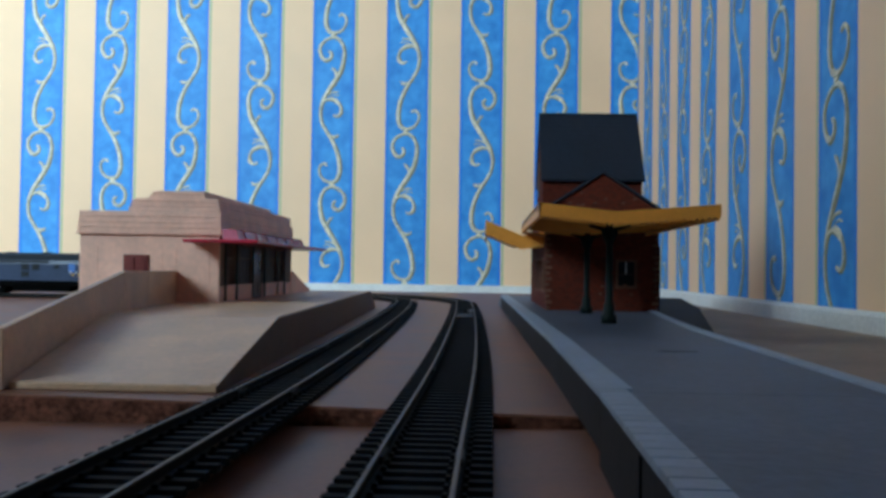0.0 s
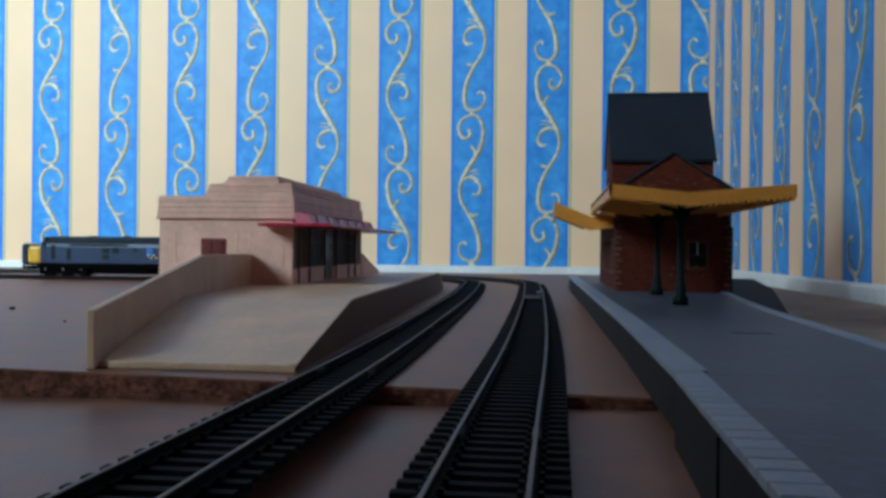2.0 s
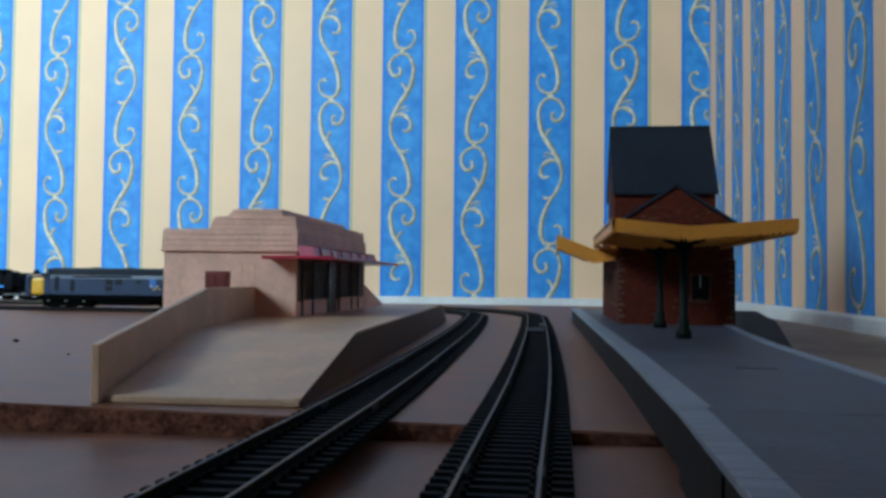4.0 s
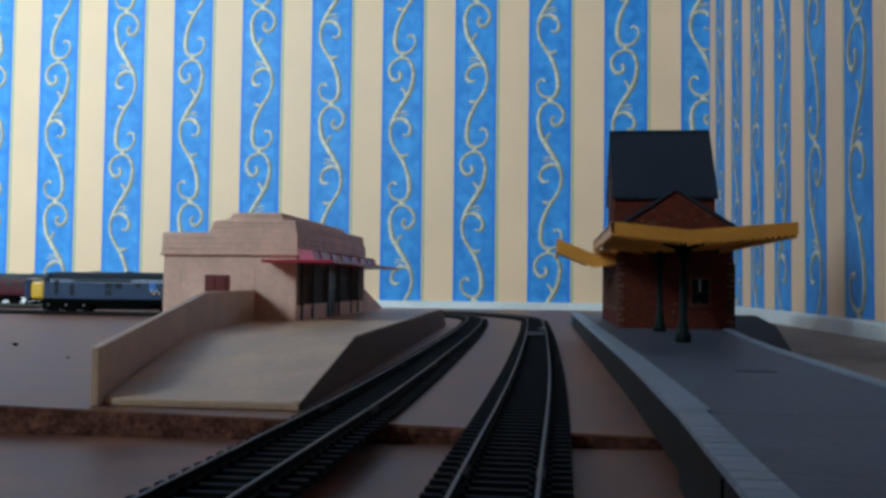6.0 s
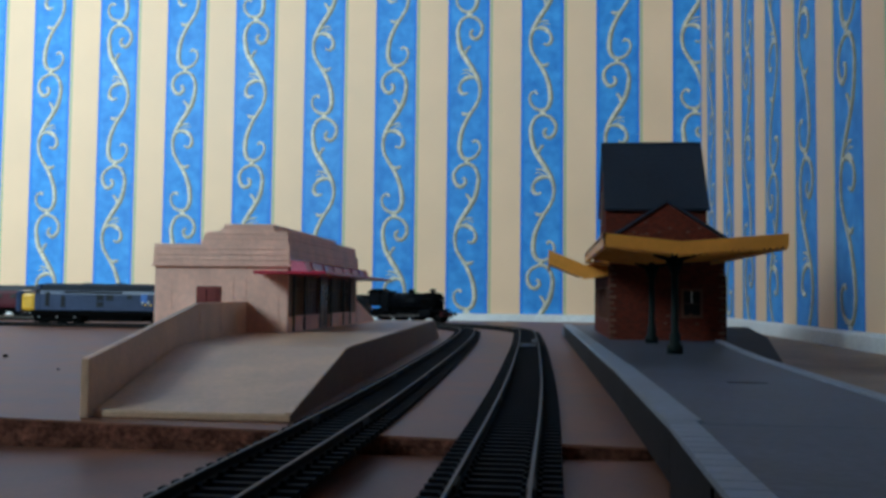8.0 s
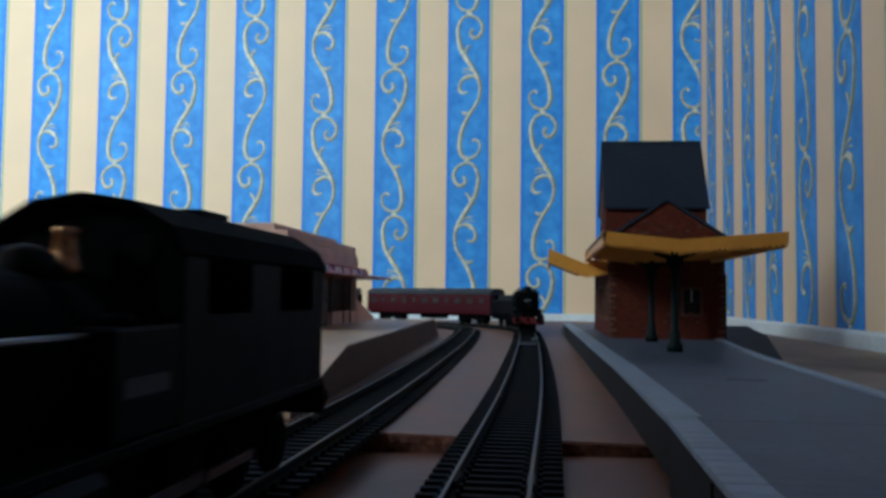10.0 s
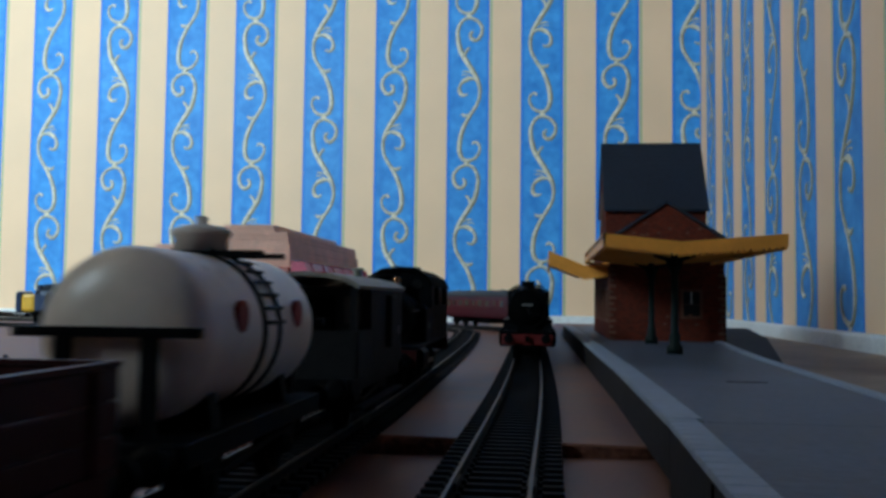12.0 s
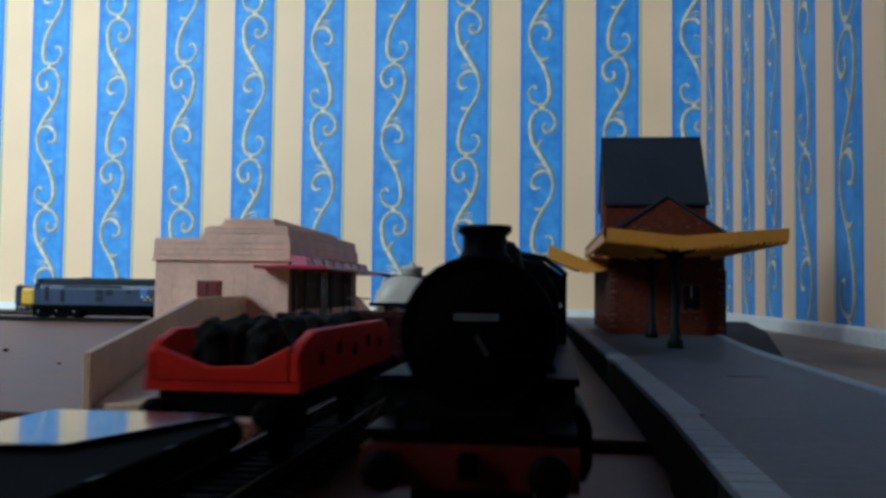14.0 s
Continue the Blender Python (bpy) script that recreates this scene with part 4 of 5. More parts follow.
def valance(bm, a, b, top, low, thick, teeth, axis_y=None):
    """A fascia board from a to b with a toothed lower edge."""
    a, b = Vector(a), Vector(b)
    d = (b - a)
    side = Vector((-d.y, d.x, 0)).normalized() * thick
    outline = [a + Vector((0, 0, top)), b + Vector((0, 0, top))]
    for k in range(teeth, -1, -1):
        p = a + d * (k / teeth)
        if k < teeth:
            q = a + d * ((k + 0.5) / teeth)
            outline.append(q + Vector((0, 0, low - 0.0021)))
        outline.append(p + Vector((0, 0, low)))
    one = [bm.verts.new(p) for p in outline]
    two = [bm.verts.new(p + side) for p in outline]
    n = len(outline)
    made = [bm.faces.new(one), bm.faces.new(two[::-1])]
    for i in range(n):
        made.append(bm.faces.new((one[i], two[i], two[(i + 1) % n], one[(i + 1) % n])))
    bmesh.ops.recalc_face_normals(bm, faces=made)
    return bm


def canopy():
    ob = thing("station_canopy", Matrix(), "yellow butterfly canopy with toothed edges on dark posts", "canopy")
    y0, y1 = 0.45, 0.652
    tips = ((0.0286, 0.0732), (0.0662, 0.0692), (0.1168, 0.0732))
    for (xa, za), (xb, zb) in zip(tips, tips[1:]):
        bm = prism(B(), [(xa, za), (xb, zb), (xb, zb + 0.0014), (xa, za + 0.0014)], y0 + 0.0012, y1, axis="y")
        part("roof_panel", bm, M_GLAZE, ob, "pale roof panel")
        part("valance", valance(B(), (xa, y0, za), (xb, y0, zb), 0.0022, -0.0035, 0.0012, 17), M_YELLOW, ob)
        n = 6
        for k in range(n):
            y = y0 + 0.012 + (y1 - y0 - 0.02) * k / (n - 1)
            bm = prism(B(), [(xa, za - 0.0022), (xb, zb - 0.0032), (xb, zb - 0.0002), (xa, za - 0.0002)], y - 0.0007, y + 0.0007, axis="y")
            part("rafter", bm, M_YELLOW, ob)
    part("valance", valance(B(), (0.0286, y1, 0.0732), (0.0286, y0, 0.0732), 0.0022, -0.0035, 0.0012, 34), M_YELLOW, ob)
    part("valance", valance(B(), (0.1168, y0 + 0.0013, 0.0732), (0.1168, y1, 0.0732), 0.0022, -0.0035, 0.0012, 34), M_YELLOW, ob)
    # wing along the track side of the building
    ya, yb = 0.676, 0.855
    tips = ((0.0030, 0.0735), (0.0300, 0.0625), (0.0462, 0.0655))
    for (xa, za), (xb, zb) in zip(tips, tips[1:]):
        part("wing_panel", prism(B(), [(xa, za), (xb, zb), (xb, zb + 0.0016), (xa, za + 0.0016)], ya + 0.0012, yb, axis="y"), M_YELLOW, ob)
        part("valance", valance(B(), (xa, ya, za), (xb, ya, zb), 0.0052, -0.0042, 0.0012, 9), M_YELLOW, ob)
    part("valance", valance(B(), (0.0030, yb, 0.0735), (0.0030, ya + 0.0013, 0.0735), 0.0052, -0.0042, 0.0012, 26), M_YELLOW, ob)
    part("link_panel", prism(B(), [(0.0298, 0.0690), (0.0460, 0.0668), (0.0460, 0.0680), (0.0298, 0.0702)], y1 + 0.0002, ya - 0.0002, axis="y"), M_YELLOW, ob)
    for x, y in ((0.0695, 0.497), (0.0705, 0.612)):
        for sx in (-1, 1):
            part("bracket", prism(B(), [(x + sx * 0.0016, 0.0560), (x + sx * 0.0016, 0.0655), (x + sx * 0.0110, 0.0672), (x + sx * 0.0110, 0.0660), (x + sx * 0.0048, 0.0640)], y - 0.0007, y + 0.0007), M_POST, ob, "dark curved bracket")
        part("post", lathe(B(), [(0.0042, 0.0), (0.0042, 0.004), (0.003, 0.0052), (0.003, 0.010), (0.0021, 0.0112), (0.0018, 0.044), (0.0026, 0.0455), (0.0026, 0.0475), (0.0019, 0.0485), (0.0019, 0.0545)], (x, y, RPZ + 0.0001), seg=16), M_POST, ob, "dark green cast post")
    return ob


canopy()

# ---- rolling stock: local y runs along the track, z = 0 on the rail head ----


WHEELS = {}


def wheel(ob, x, y, r, spokes=0):
    side = 1 if x > 0 else -1
    bm = lathe(B(), [(r * 0.15, -0.0012), (r * 0.8, -0.0012), (r * 0.84, -0.0006), (r, -0.0006), (r, 0.0012), (r + 0.0007, 0.0012), (r + 0.0007, 0.0018), (r * 0.15, 0.0018)], axis="x", seg=20)
    if side < 0:
        for v in bm.verts:
            v.co.x = -v.co.x
        bmesh.ops.reverse_faces(bm, faces=bm.faces[:])
    for v in bm.verts:
        v.co.x = -v.co.x
    bmesh.ops.reverse_faces(bm, faces=bm.faces[:])
    w = part("wheel", bm, M_BLACK_MATT, ob, at=pose(x, y, r))
    WHEELS.setdefault(ob, []).append((w, x, y, r))
    if spokes:
        for k in range(spokes):
            a = 2 * math.pi * k / spokes
            part("spoke", tube(B(), (side * 0.0014, 0.1 * r * math.cos(a), 0.1 * r * math.sin(a)), (side * 0.0014, 0.82 * r * math.cos(a), 0.82 * r * math.sin(a)), 0.0005, 5), M_BLACK, w)
    else:
        part("tyre", lathe(B(), [(r * 0.84, side * 0.0007), (r * 0.98, side * 0.0007), (r * 0.98, side * 0.0010), (r * 0.84, side * 0.0010)], axis="x", seg=20), M_RAIL_DULL, w)
    return w


def axle_pair(ob, y, r, spokes=0):
    for x in (-0.0078, 0.0078):
        wheel(ob, x, y, r, spokes)


def buffers(parent, y, s, z=0.0135, half=0.0115, face=M_BLACK):
    for x in (-half, half):
        bf = part("buffer", lathe(B(), [(0.0017, 0.0), (0.0015, 0.004 * s), (0.001, 0.0042 * s), (0.001, 0.0066 * s)], (x, y, z), axis="y", seg=14), M_BLACK, parent)
        part("buffer_head", lathe(B(), [(0.003, 0.0066 * s), (0.003, 0.0074 * s), (0.0018, 0.0079 * s)], (x, y, z), axis="y", seg=16), face, bf)


def coupling(parent, y, s):
    bm = B()
    box(bm, -0.0012, 0.0012, min(y, y + s * 0.009), max(y, y + s * 0.009), 0.0075, 0.0087)
    box(bm, -0.004, 0.004, min(y + s * 0.008, y + s * 0.0095), max(y + s * 0.008, y + s * 0.0095), 0.0075, 0.0092)
    part("coupling", bm, M_BLACK_MATT, parent)


def chassis(ob, length, width=0.028, z0=0.0115, z1=0.0155, base=0.044, material=None):
    material = material or M_BLACK
    h = length / 2
    part("underframe", bx(-width / 2, width / 2, -h, h, z0, z1, bev=0.0003), material, ob)
    for y in (-base / 2, base / 2):
        axle_pair(ob, y, 0.0063)
        for x in (-0.0112, 0.0112):
            bm = prism(B(), [(y - 0.0055, z0), (y + 0.0055, z0), (y + 0.002, 0.0045), (y - 0.002, 0.0045)], x - 0.0006, x + 0.0006, axis="x")
            ax = part("axle_guard", bm, M_BLACK, ob)
            part("axle_box", bx(x - 0.0012, x + 0.0012, y - 0.0017, y + 0.0017, 0.0045, 0.0085, bev=0.0004), M_BLACK, ax)
    for s in (-1, 1):
        buffers(ob, s * h, s)
        coupling(ob, s * h, s)
    for x in (-0.0122, 0.0122):
        part("brake_lever", tube(B(), (x, -base / 2 + 0.004, 0.0075), (x, base / 2, 0.0105), 0.0006, 6), M_BLACK, ob)


def tender_engine():
    ob = thing("steam_locomotive", Matrix(), "black model steam locomotive with a red buffer beam", "locomotive")
    # front towards -y; buffer beam at y = -0.068
    part("frames", bx(-0.0062, 0.0062, -0.067, 0.066, 0.006, 0.02), M_BLACK_MATT, ob)
    zc = 0.0315
    part("boiler", lathe(B(), [(0.0119, -0.03), (0.0122, 0.0), (0.0127, 0.03)], (0, 0, zc), axis="y", seg=32), M_BLACK, ob)
    for y in (-0.018, -0.004, 0.012, 0.026):
        part("boiler_band", lathe(B(), [(0.0125 + 0.0003 * (y > 0), y), (0.0125 + 0.0003 * (y > 0), y + 0.001)], (0, 0, zc), axis="y", seg=32), M_BLACK_MATT, ob)
    box_ = part("smokebox", lathe(B(), [(0.0123, -0.056), (0.0127, -0.0552), (0.0127, -0.031), (0.0121, -0.0299)], (0, 0, zc), axis="y", seg=32), M_BLACK_MATT, ob)
    door = part("smokebox_door", lathe(B(), [(0.0001, -0.0592), (0.004, -0.0589), (0.0075, -0.058), (0.0098, -0.0566), (0.0102, -0.0558)], (0, 0, zc), axis="y", seg=32), M_BLACK_MATT, box_)
    part("number_plate", bx(-0.0035, 0.0035, -0.0596, -0.0588, zc + 0.0022, zc + 0.0034), M_PLATE, door, "small white plate")
    for z in (zc - 0.0035, zc + 0.0045):
        part("hinge_strap", bx(0.0, 0.0088, -0.0589, -0.0574, z - 0.0004, z + 0.0004), M_BLACK, door)
    part("lock_handle", tube(B(), (0, -0.0602, zc), (0.0018, -0.0602, zc - 0.0032), 0.0004, 6), M_STEEL, door)
    part("chimney", lathe(B(), [(0.0052, 0.0), (0.0042, 0.0012), (0.0038, 0.002), (0.0038, 0.0044), (0.0047, 0.0052), (0.0047, 0.0062), (0.003, 0.0063)], (0, -0.0435, zc + 0.0120), seg=24), M_BLACK, ob)
    part("dome", lathe(B(), [(0.006, 0.0), (0.0053, 0.0022), (0.0048, 0.0046), (0.0034, 0.0064), (0.0001, 0.0071)], (0, -0.004, zc + 0.0112), seg=24), M_BLACK, ob)
    part("firebox", prism(B(), [(-0.0132, 0.016), (0.0132, 0.016), (0.0134, 0.038), (0.0095, 0.0452), (0.004, 0.0468), (-0.004, 0.0468), (-0.0095, 0.0452), (-0.0134, 0.038)], 0.0305, 0.046, bev=0.0005), M_BLACK, ob)
    # running plates and drop front
    for s in (-1, 1):
        part("running_plate", bx(min(s * 0.0070, s * 0.0162), max(s * 0.0070, s * 0.0162), -0.054, 0.066, 0.0232, 0.0246, bev=0.0002), M_BLACK, ob)
        part("front_plate", bx(min(s * 0.0062, s * 0.0155), max(s * 0.0062, s * 0.0155), -0.0675, -0.0545, 0.0168, 0.0180), M_BLACK, ob)
        bm = prism(B(), [(-0.0545, 0.0168), (-0.0525, 0.0168), (-0.050, 0.0232), (-0.0525, 0.0232)], s * 0.0062, s * 0.0155, axis="x")
        part("drop_plate", bm, M_BLACK, ob)
        cyl = part("cylinder", prism(B(), [(s * 0.0105, 0.0075), (s * 0.0172, 0.0075), (s * 0.0184, 0.010), (s * 0.0184, 0.0165), (s * 0.0165, 0.0200), (s * 0.0105, 0.0200)], -0.0505, -0.0315, bev=0.0005), M_BLACK, ob)
        part("cylinder_cover", lathe(B(), [(0.0036, -0.0505), (0.0036, -0.0518), (0.0012, -0.0526)], (s * 0.0145, 0, 0.0125), axis="y", seg=16), M_BLACK_MATT, cyl)
        part("connecting_rod", bx(s * 0.0128 - 0.0005, s * 0.0128 + 0.0005, -0.032, 0.013, 0.0098, 0.0116), M_STEEL, ob)
        part("coupling_rod", bx(s * 0.0112 - 0.0005, s * 0.0112 + 0.0005, -0.018, 0.046, 0.0078, 0.0095), M_STEEL, ob)
        part("slide_bar", bx(s * 0.0138 - 0.0008, s * 0.0138 + 0.0008, -0.0315, -0.012, 0.0155, 0.0166), M_BLACK, ob)
        part("handrail", tube(B(), (s * 0.0133, -0.05, zc + 0.004), (s * 0.0137, 0.03, zc + 0.004), 0.0004, 6), M_BLACK, ob)
        part("steam_pipe", tube(B(), (s * 0.010, -0.043, zc - 0.006), (s * 0.0132, -0.043, 0.019), 0.0019, 10), M_BLACK_MATT, ob)
        part("lamp_iron", bx(s * 0.0105 - 0.0006, s * 0.0105 + 0.0006, -0.0672, -0.066, 0.018, 0.0215), M_BLACK, ob)
        part("guard_iron", bx(s * 0.0085 - 0.0005, s * 0.0085 + 0.0005, -0.066, -0.064, 0.001, 0.009), M_BLACK_MATT, ob)
        part("cab_side", bx(s * 0.0150 - 0.0006, s * 0.0150 + 0.0006, 0.046, 0.066, 0.0232, 0.0435), M_BLACK, ob)
    beam = part("buffer_beam", bx(-0.0158, 0.0158, -0.0694, -0.068, 0.0096, 0.0160, bev=0.0002), M_RED, ob, "red buffer beam")
    buffers(beam, -0.0694, -1)
    part("coupling_hook", bx(-0.0014, 0.0014, -0.0725, -0.0694, 0.0118, 0.0152, bev=0.0004), M_BLACK_MATT, beam)
    coupling(ob, -0.066, -1)
    part("pony_truck", bx(-0.0055, 0.0055, -0.062, -0.046, 0.003, 0.0062), M_BLACK_MATT, ob)
    axle_pair(ob, -0.0575, 0.0058)
    for y in (-0.017, 0.0145, 0.0455):
        axle_pair(ob, y, 0.0098, 14)
    bm = prism(B(), [(-0.0152, 0.0232), (0.0152, 0.0232), (0.0152, 0.0425), (0.0095, 0.0465), (0, 0.048), (-0.0095, 0.0465), (-0.0152, 0.0425)], 0.0461, 0.0475)
    front = part("cab_front", bm, M_BLACK, ob)
    for s in (-1, 1):
        part("spectacle", bx(s * 0.0105 - 0.0018, s * 0.0105 + 0.0018, 0.0455, 0.0460, 0.0375, 0.0425), M_GLASS, front)
    bm = prism(B(), [(-0.0158, 0.0428), (-0.0098, 0.0472), (0, 0.0488), (0.0098, 0.0472), (0.0158, 0.0428), (0.0158, 0.0437), (0.0098, 0.0483), (0, 0.0499), (-0.0098, 0.0483), (-0.0158, 0.0437)], 0.0445, 0.069)
    part("cab_roof", bm, M_BLACK_MATT, ob)
    return ob


def tender():
    ob = thing("tender", Matrix(), "black coal tender coupled behind the steam locomotive", "tender")
    part("underframe", bx(-0.0135, 0.0135, -0.050, 0.050, 0.0085, 0.0165), M_BLACK_MATT, ob)
    part("tank", bx(-0.0152, 0.0152, -0.048, 0.050, 0.0165, 0.034, bev=0.0006), M_BLACK, ob)
    for s in (-1, 1):
        part("raves", prism(B(), [(s * 0.0152, 0.0335), (s * 0.0146, 0.0335), (s * 0.0118, 0.0405), (s * 0.0124, 0.0405)], -0.043, 0.02), M_BLACK, ob)
    bm = B()
    bmesh.ops.create_icosphere(bm, subdivisions=4, radius=1, matrix=Matrix.Translation((0, -0.012, 0.033)) @ Matrix.Diagonal((0.0115, 0.03, 0.006, 1)))
    for v in bm.verts:
        v.co += v.normal * 0.0016 * noise.noise(v.co * 420)
    part("coal", bm, M_COAL, ob)
    part("emblem", bx(0.01525, 0.0154, -0.008, 0.004, 0.023, 0.028), M_WHITEPRINT, ob, "pale round emblem")
    for y in (-0.028, 0.0, 0.028):
        axle_pair(ob, y, 0.0075)
    buffers(ob, 0.050, 1)
    return ob


def coach(length, lower, upper, label):
    ob = thing("passenger_coach", Matrix(), label, "coach", "coaches of the passenger train")
    h = length / 2
    w = 0.0166
    # tumblehome body side, in a lower and an upper band
    low = [(-w + 0.0008, 0.0135), (w - 0.0008, 0.0135), (w, 0.0185), (w, 0.0262), (-w, 0.0262), (-w, 0.0185)]
    part("body", prism(B(), low, -h, h, bev=0.0004), lower, ob)
    top = [(-w, 0.02625), (w, 0.02625), (w - 0.0002, 0.036), (w - 0.0014, 0.041), (-w + 0.0014, 0.041), (-w + 0.0002, 0.036)]
    part("upper_side", prism(B(), top, -h, h, bev=0.0003), upper, ob)
    curve = [(w * 0.97 * math.cos(radians(a)), 0.041 + 0.0085 * math.sin(radians(a)) ** 0.8) for a in range(0, 181, 12)]
    roof = part("roof", prism(B(), curve, -h - 0.0004, h + 0.0004), M_ROOFGREY, ob, "grey ribbed roof")
    for k in range(7):
        y = -h + 0.018 + k * (length - 0.036) / 6
        part("roof_vent", bx(-0.0015, 0.0015, y - 0.0015, y + 0.0015, 0.0490, 0.0506, bev=0.0004), M_ROOFGREY, roof)
    n = 11
    for s in (-1, 1):
        for k in range(n):
            y = -h + 0.015 + (length - 0.03) * k / (n - 1)
            wide = 0.0055 if k % 3 else 0.0028
            win = part("window", bx(s * (w + 0.00005) - 0.0003, s * (w + 0.00005) + 0.0003, y - wide, y + wide, 0.0285, 0.0362, bev=0.0002), M_GLASS, ob, "pale glazed window")
            part("ventilator", bx(s * (w + 0.0002) - 0.0002, s * (w + 0.0002) + 0.0002, y - wide, y + wide, 0.0343, 0.0347), upper, win)
    for s in (-1, 1):
        part("gangway", bx(-0.006, 0.006, min(s * h, s * (h + 0.0035)), max(s * h, s * (h + 0.0035)), 0.013, 0.040, bev=0.0005), M_BLACK_MATT, ob)
        buffers(ob, s * h, s)
    part("underframe", bx(-0.011, 0.011, -h + 0.002, h - 0.002, 0.0105, 0.0135), M_BLACK_MATT, ob)
    part("battery_box", bx(-0.0125, 0.0125, -0.02, 0.012, 0.0055, 0.0105, bev=0.0004), M_BLACK_MATT, ob)
    for yb in (-h + 0.042, h - 0.042):
        bogie = part("bogie", bx(-0.0118, 0.0118, yb - 0.019, yb + 0.019, 0.0055, 0.0105, bev=0.0006), M_BLACK_MATT, ob)
        for y in (yb - 0.0165, yb + 0.0165):
            axle_pair(ob, y, 0.0068)
            for x in (-0.0124, 0.0124):
                part("axle_box", bx(x - 0.001, x + 0.001, y - 0.0018, y + 0.0018, 0.0048, 0.0088, bev=0.0003), M_BLACK, bogie)
    return ob


def tank_engine():
    ob = thing("tank_locomotive", Matrix(), "black model tank locomotive running bunker first", "locomotive")
    # bunker at +y, chimney at -y; body 0.138 long
    part("footplate", bx(-0.0155, 0.0155, -0.068, 0.068, 0.0172, 0.0188, bev=0.0002), M_BLACK, ob)
    part("frames", bx(-0.006, 0.006, -0.066, 0.066, 0.0055, 0.0172), M_BLACK_MATT, ob)
    zc = 0.0295
    part("boiler", lathe(B(), [(0.0106, -0.034), (0.0112, -0.0125)], (0, 0, zc), axis="y", seg=28), M_BLACK, ob)
    sb = part("smokebox", lathe(B(), [(0.0107, -0.0640), (0.0112, -0.0633), (0.0112, -0.0345), (0.0107, -0.0338)], (0, 0, zc), axis="y", seg=28), M_BLACK_MATT, ob)
    part("smokebox_door", lathe(B(), [(0.0001, -0.0663), (0.005, -0.0658), (0.0085, -0.0643), (0.0088, -0.0639)], (0, 0, zc), axis="y", seg=28), M_BLACK_MATT, sb)
    part("saddle", bx(-0.0085, 0.0085, -0.0620, -0.036, 0.0188, zc - 0.006), M_BLACK_MATT, ob)
    part("chimney", lathe(B(), [(0.0052, 0.0), (0.0036, 0.0014), (0.0033, 0.0025), (0.0036, 0.0062), (0.0048, 0.0068), (0.0048, 0.0078), (0.003, 0.0079)], (0, -0.0545, zc + 0.010), seg=24), M_BLACK, ob)
    part("dome", lathe(B(), [(0.005, 0.0), (0.0042, 0.0018), (0.0036, 0.0034), (0.0022, 0.0044), (0.0001, 0.0048)], (0, -0.0275, zc + 0.0098), seg=24), M_BLACK, ob)
    part("safety_valve", lathe(B(), [(0.0032, 0.0), (0.0022, 0.002), (0.0018, 0.0058), (0.0022, 0.0066), (0.001, 0.007)], (0, -0.0175, zc + 0.0106), seg=18), M_BRASS, ob, "copper safety valve")
    for s in (-1, 1):
        tank = part("side_tank", bx(min(s * 0.0082, s * 0.0152), max(s * 0.0082, s * 0.0152), -0.033, -0.0125, 0.0188, 0.0335, bev=0.0006), M_BLACK, ob)
        part("tank_filler", lathe(B(), [(0.0022, 0.0), (0.0022, 0.0012), (0.0015, 0.0016)], (s * 0.0118, -0.025, 0.0335), seg=14), M_BLACK, tank)
        part("number_print", bx(s * 0.0153 - 0.0001, s * 0.0153 + 0.0001, -0.030, -0.017, 0.0245, 0.0270), M_FAINT, tank, "faint pale lettering bar")
        part("cab_side", bx(s * 0.0148 - 0.0005, s * 0.0148 + 0.0005, -0.0123, 0.066, 0.0188, 0.0345), M_BLACK, ob)
        for y in (-0.0112, 0.018, 0.032, 0.0645):
            part("cab_pillar", bx(s * 0.0148 - 0.0006, s * 0.0148 + 0.0006, y - 0.0012 - 0.006 * (y > 0.03), y + 0.0016 + 0.006 * (y < 0.03), 0.0345, 0.0445), M_BLACK, ob)
        part("cylinder", prism(B(), [(s * 0.0095, 0.0075), (s * 0.0155, 0.0075), (s * 0.0168, 0.0095), (s * 0.0168, 0.0155), (s * 0.0150, 0.0172), (s * 0.0095, 0.0172)], -0.053, -0.036, bev=0.0005), M_BLACK, ob)
        part("coupling_rod", bx(s * 0.0112 - 0.0005, s * 0.0112 + 0.0005, -0.024, 0.030, 0.0068, 0.0085), M_STEEL, ob)
        part("connecting_rod", bx(s * 0.0126 - 0.0005, s * 0.0126 + 0.0005, -0.036, 0.004, 0.0082, 0.0098), M_STEEL, ob)
        part("handrail", tube(B(), (s * 0.0119, -0.055, zc + 0.003), (s * 0.0119, -0.031, zc + 0.003), 0.0004, 6), M_STEEL, ob)
    arch = [(-0.0148, 0.0188), (0.0148, 0.0188), (0.0148, 0.0440), (0.0130, 0.0464), (0.0073, 0.0498), (0, 0.0510), (-0.0073, 0.0498), (-0.0130, 0.0464), (-0.0148, 0.0440)]
    front = part("cab_front", prism(B(), arch, -0.0124, -0.0112), M_BLACK, ob)
    for s in (-1, 1):
        part("spectacle", lathe(B(), [(0.0024, -0.0124), (0.0024, -0.0128)], (s * 0.0085, 0, 0.0440), axis="y", seg=18), M_DARKWIN, front)
    back = part("cab_back", prism(B(), arch, 0.0654, 0.0666), M_BLACK, ob)
    for s in (-1, 1):
        part("spectacle", lathe(B(), [(0.0022, 0.0666), (0.0022, 0.0670)], (s * 0.0085, 0, 0.0390), axis="y", seg=18), M_GLASS, back)
    curve = [(-0.0158, 0.0438), (-0.0138, 0.0476), (-0.0078, 0.0512), (0, 0.0524), (0.0078, 0.0512), (0.0138, 0.0476), (0.0158, 0.0438)]
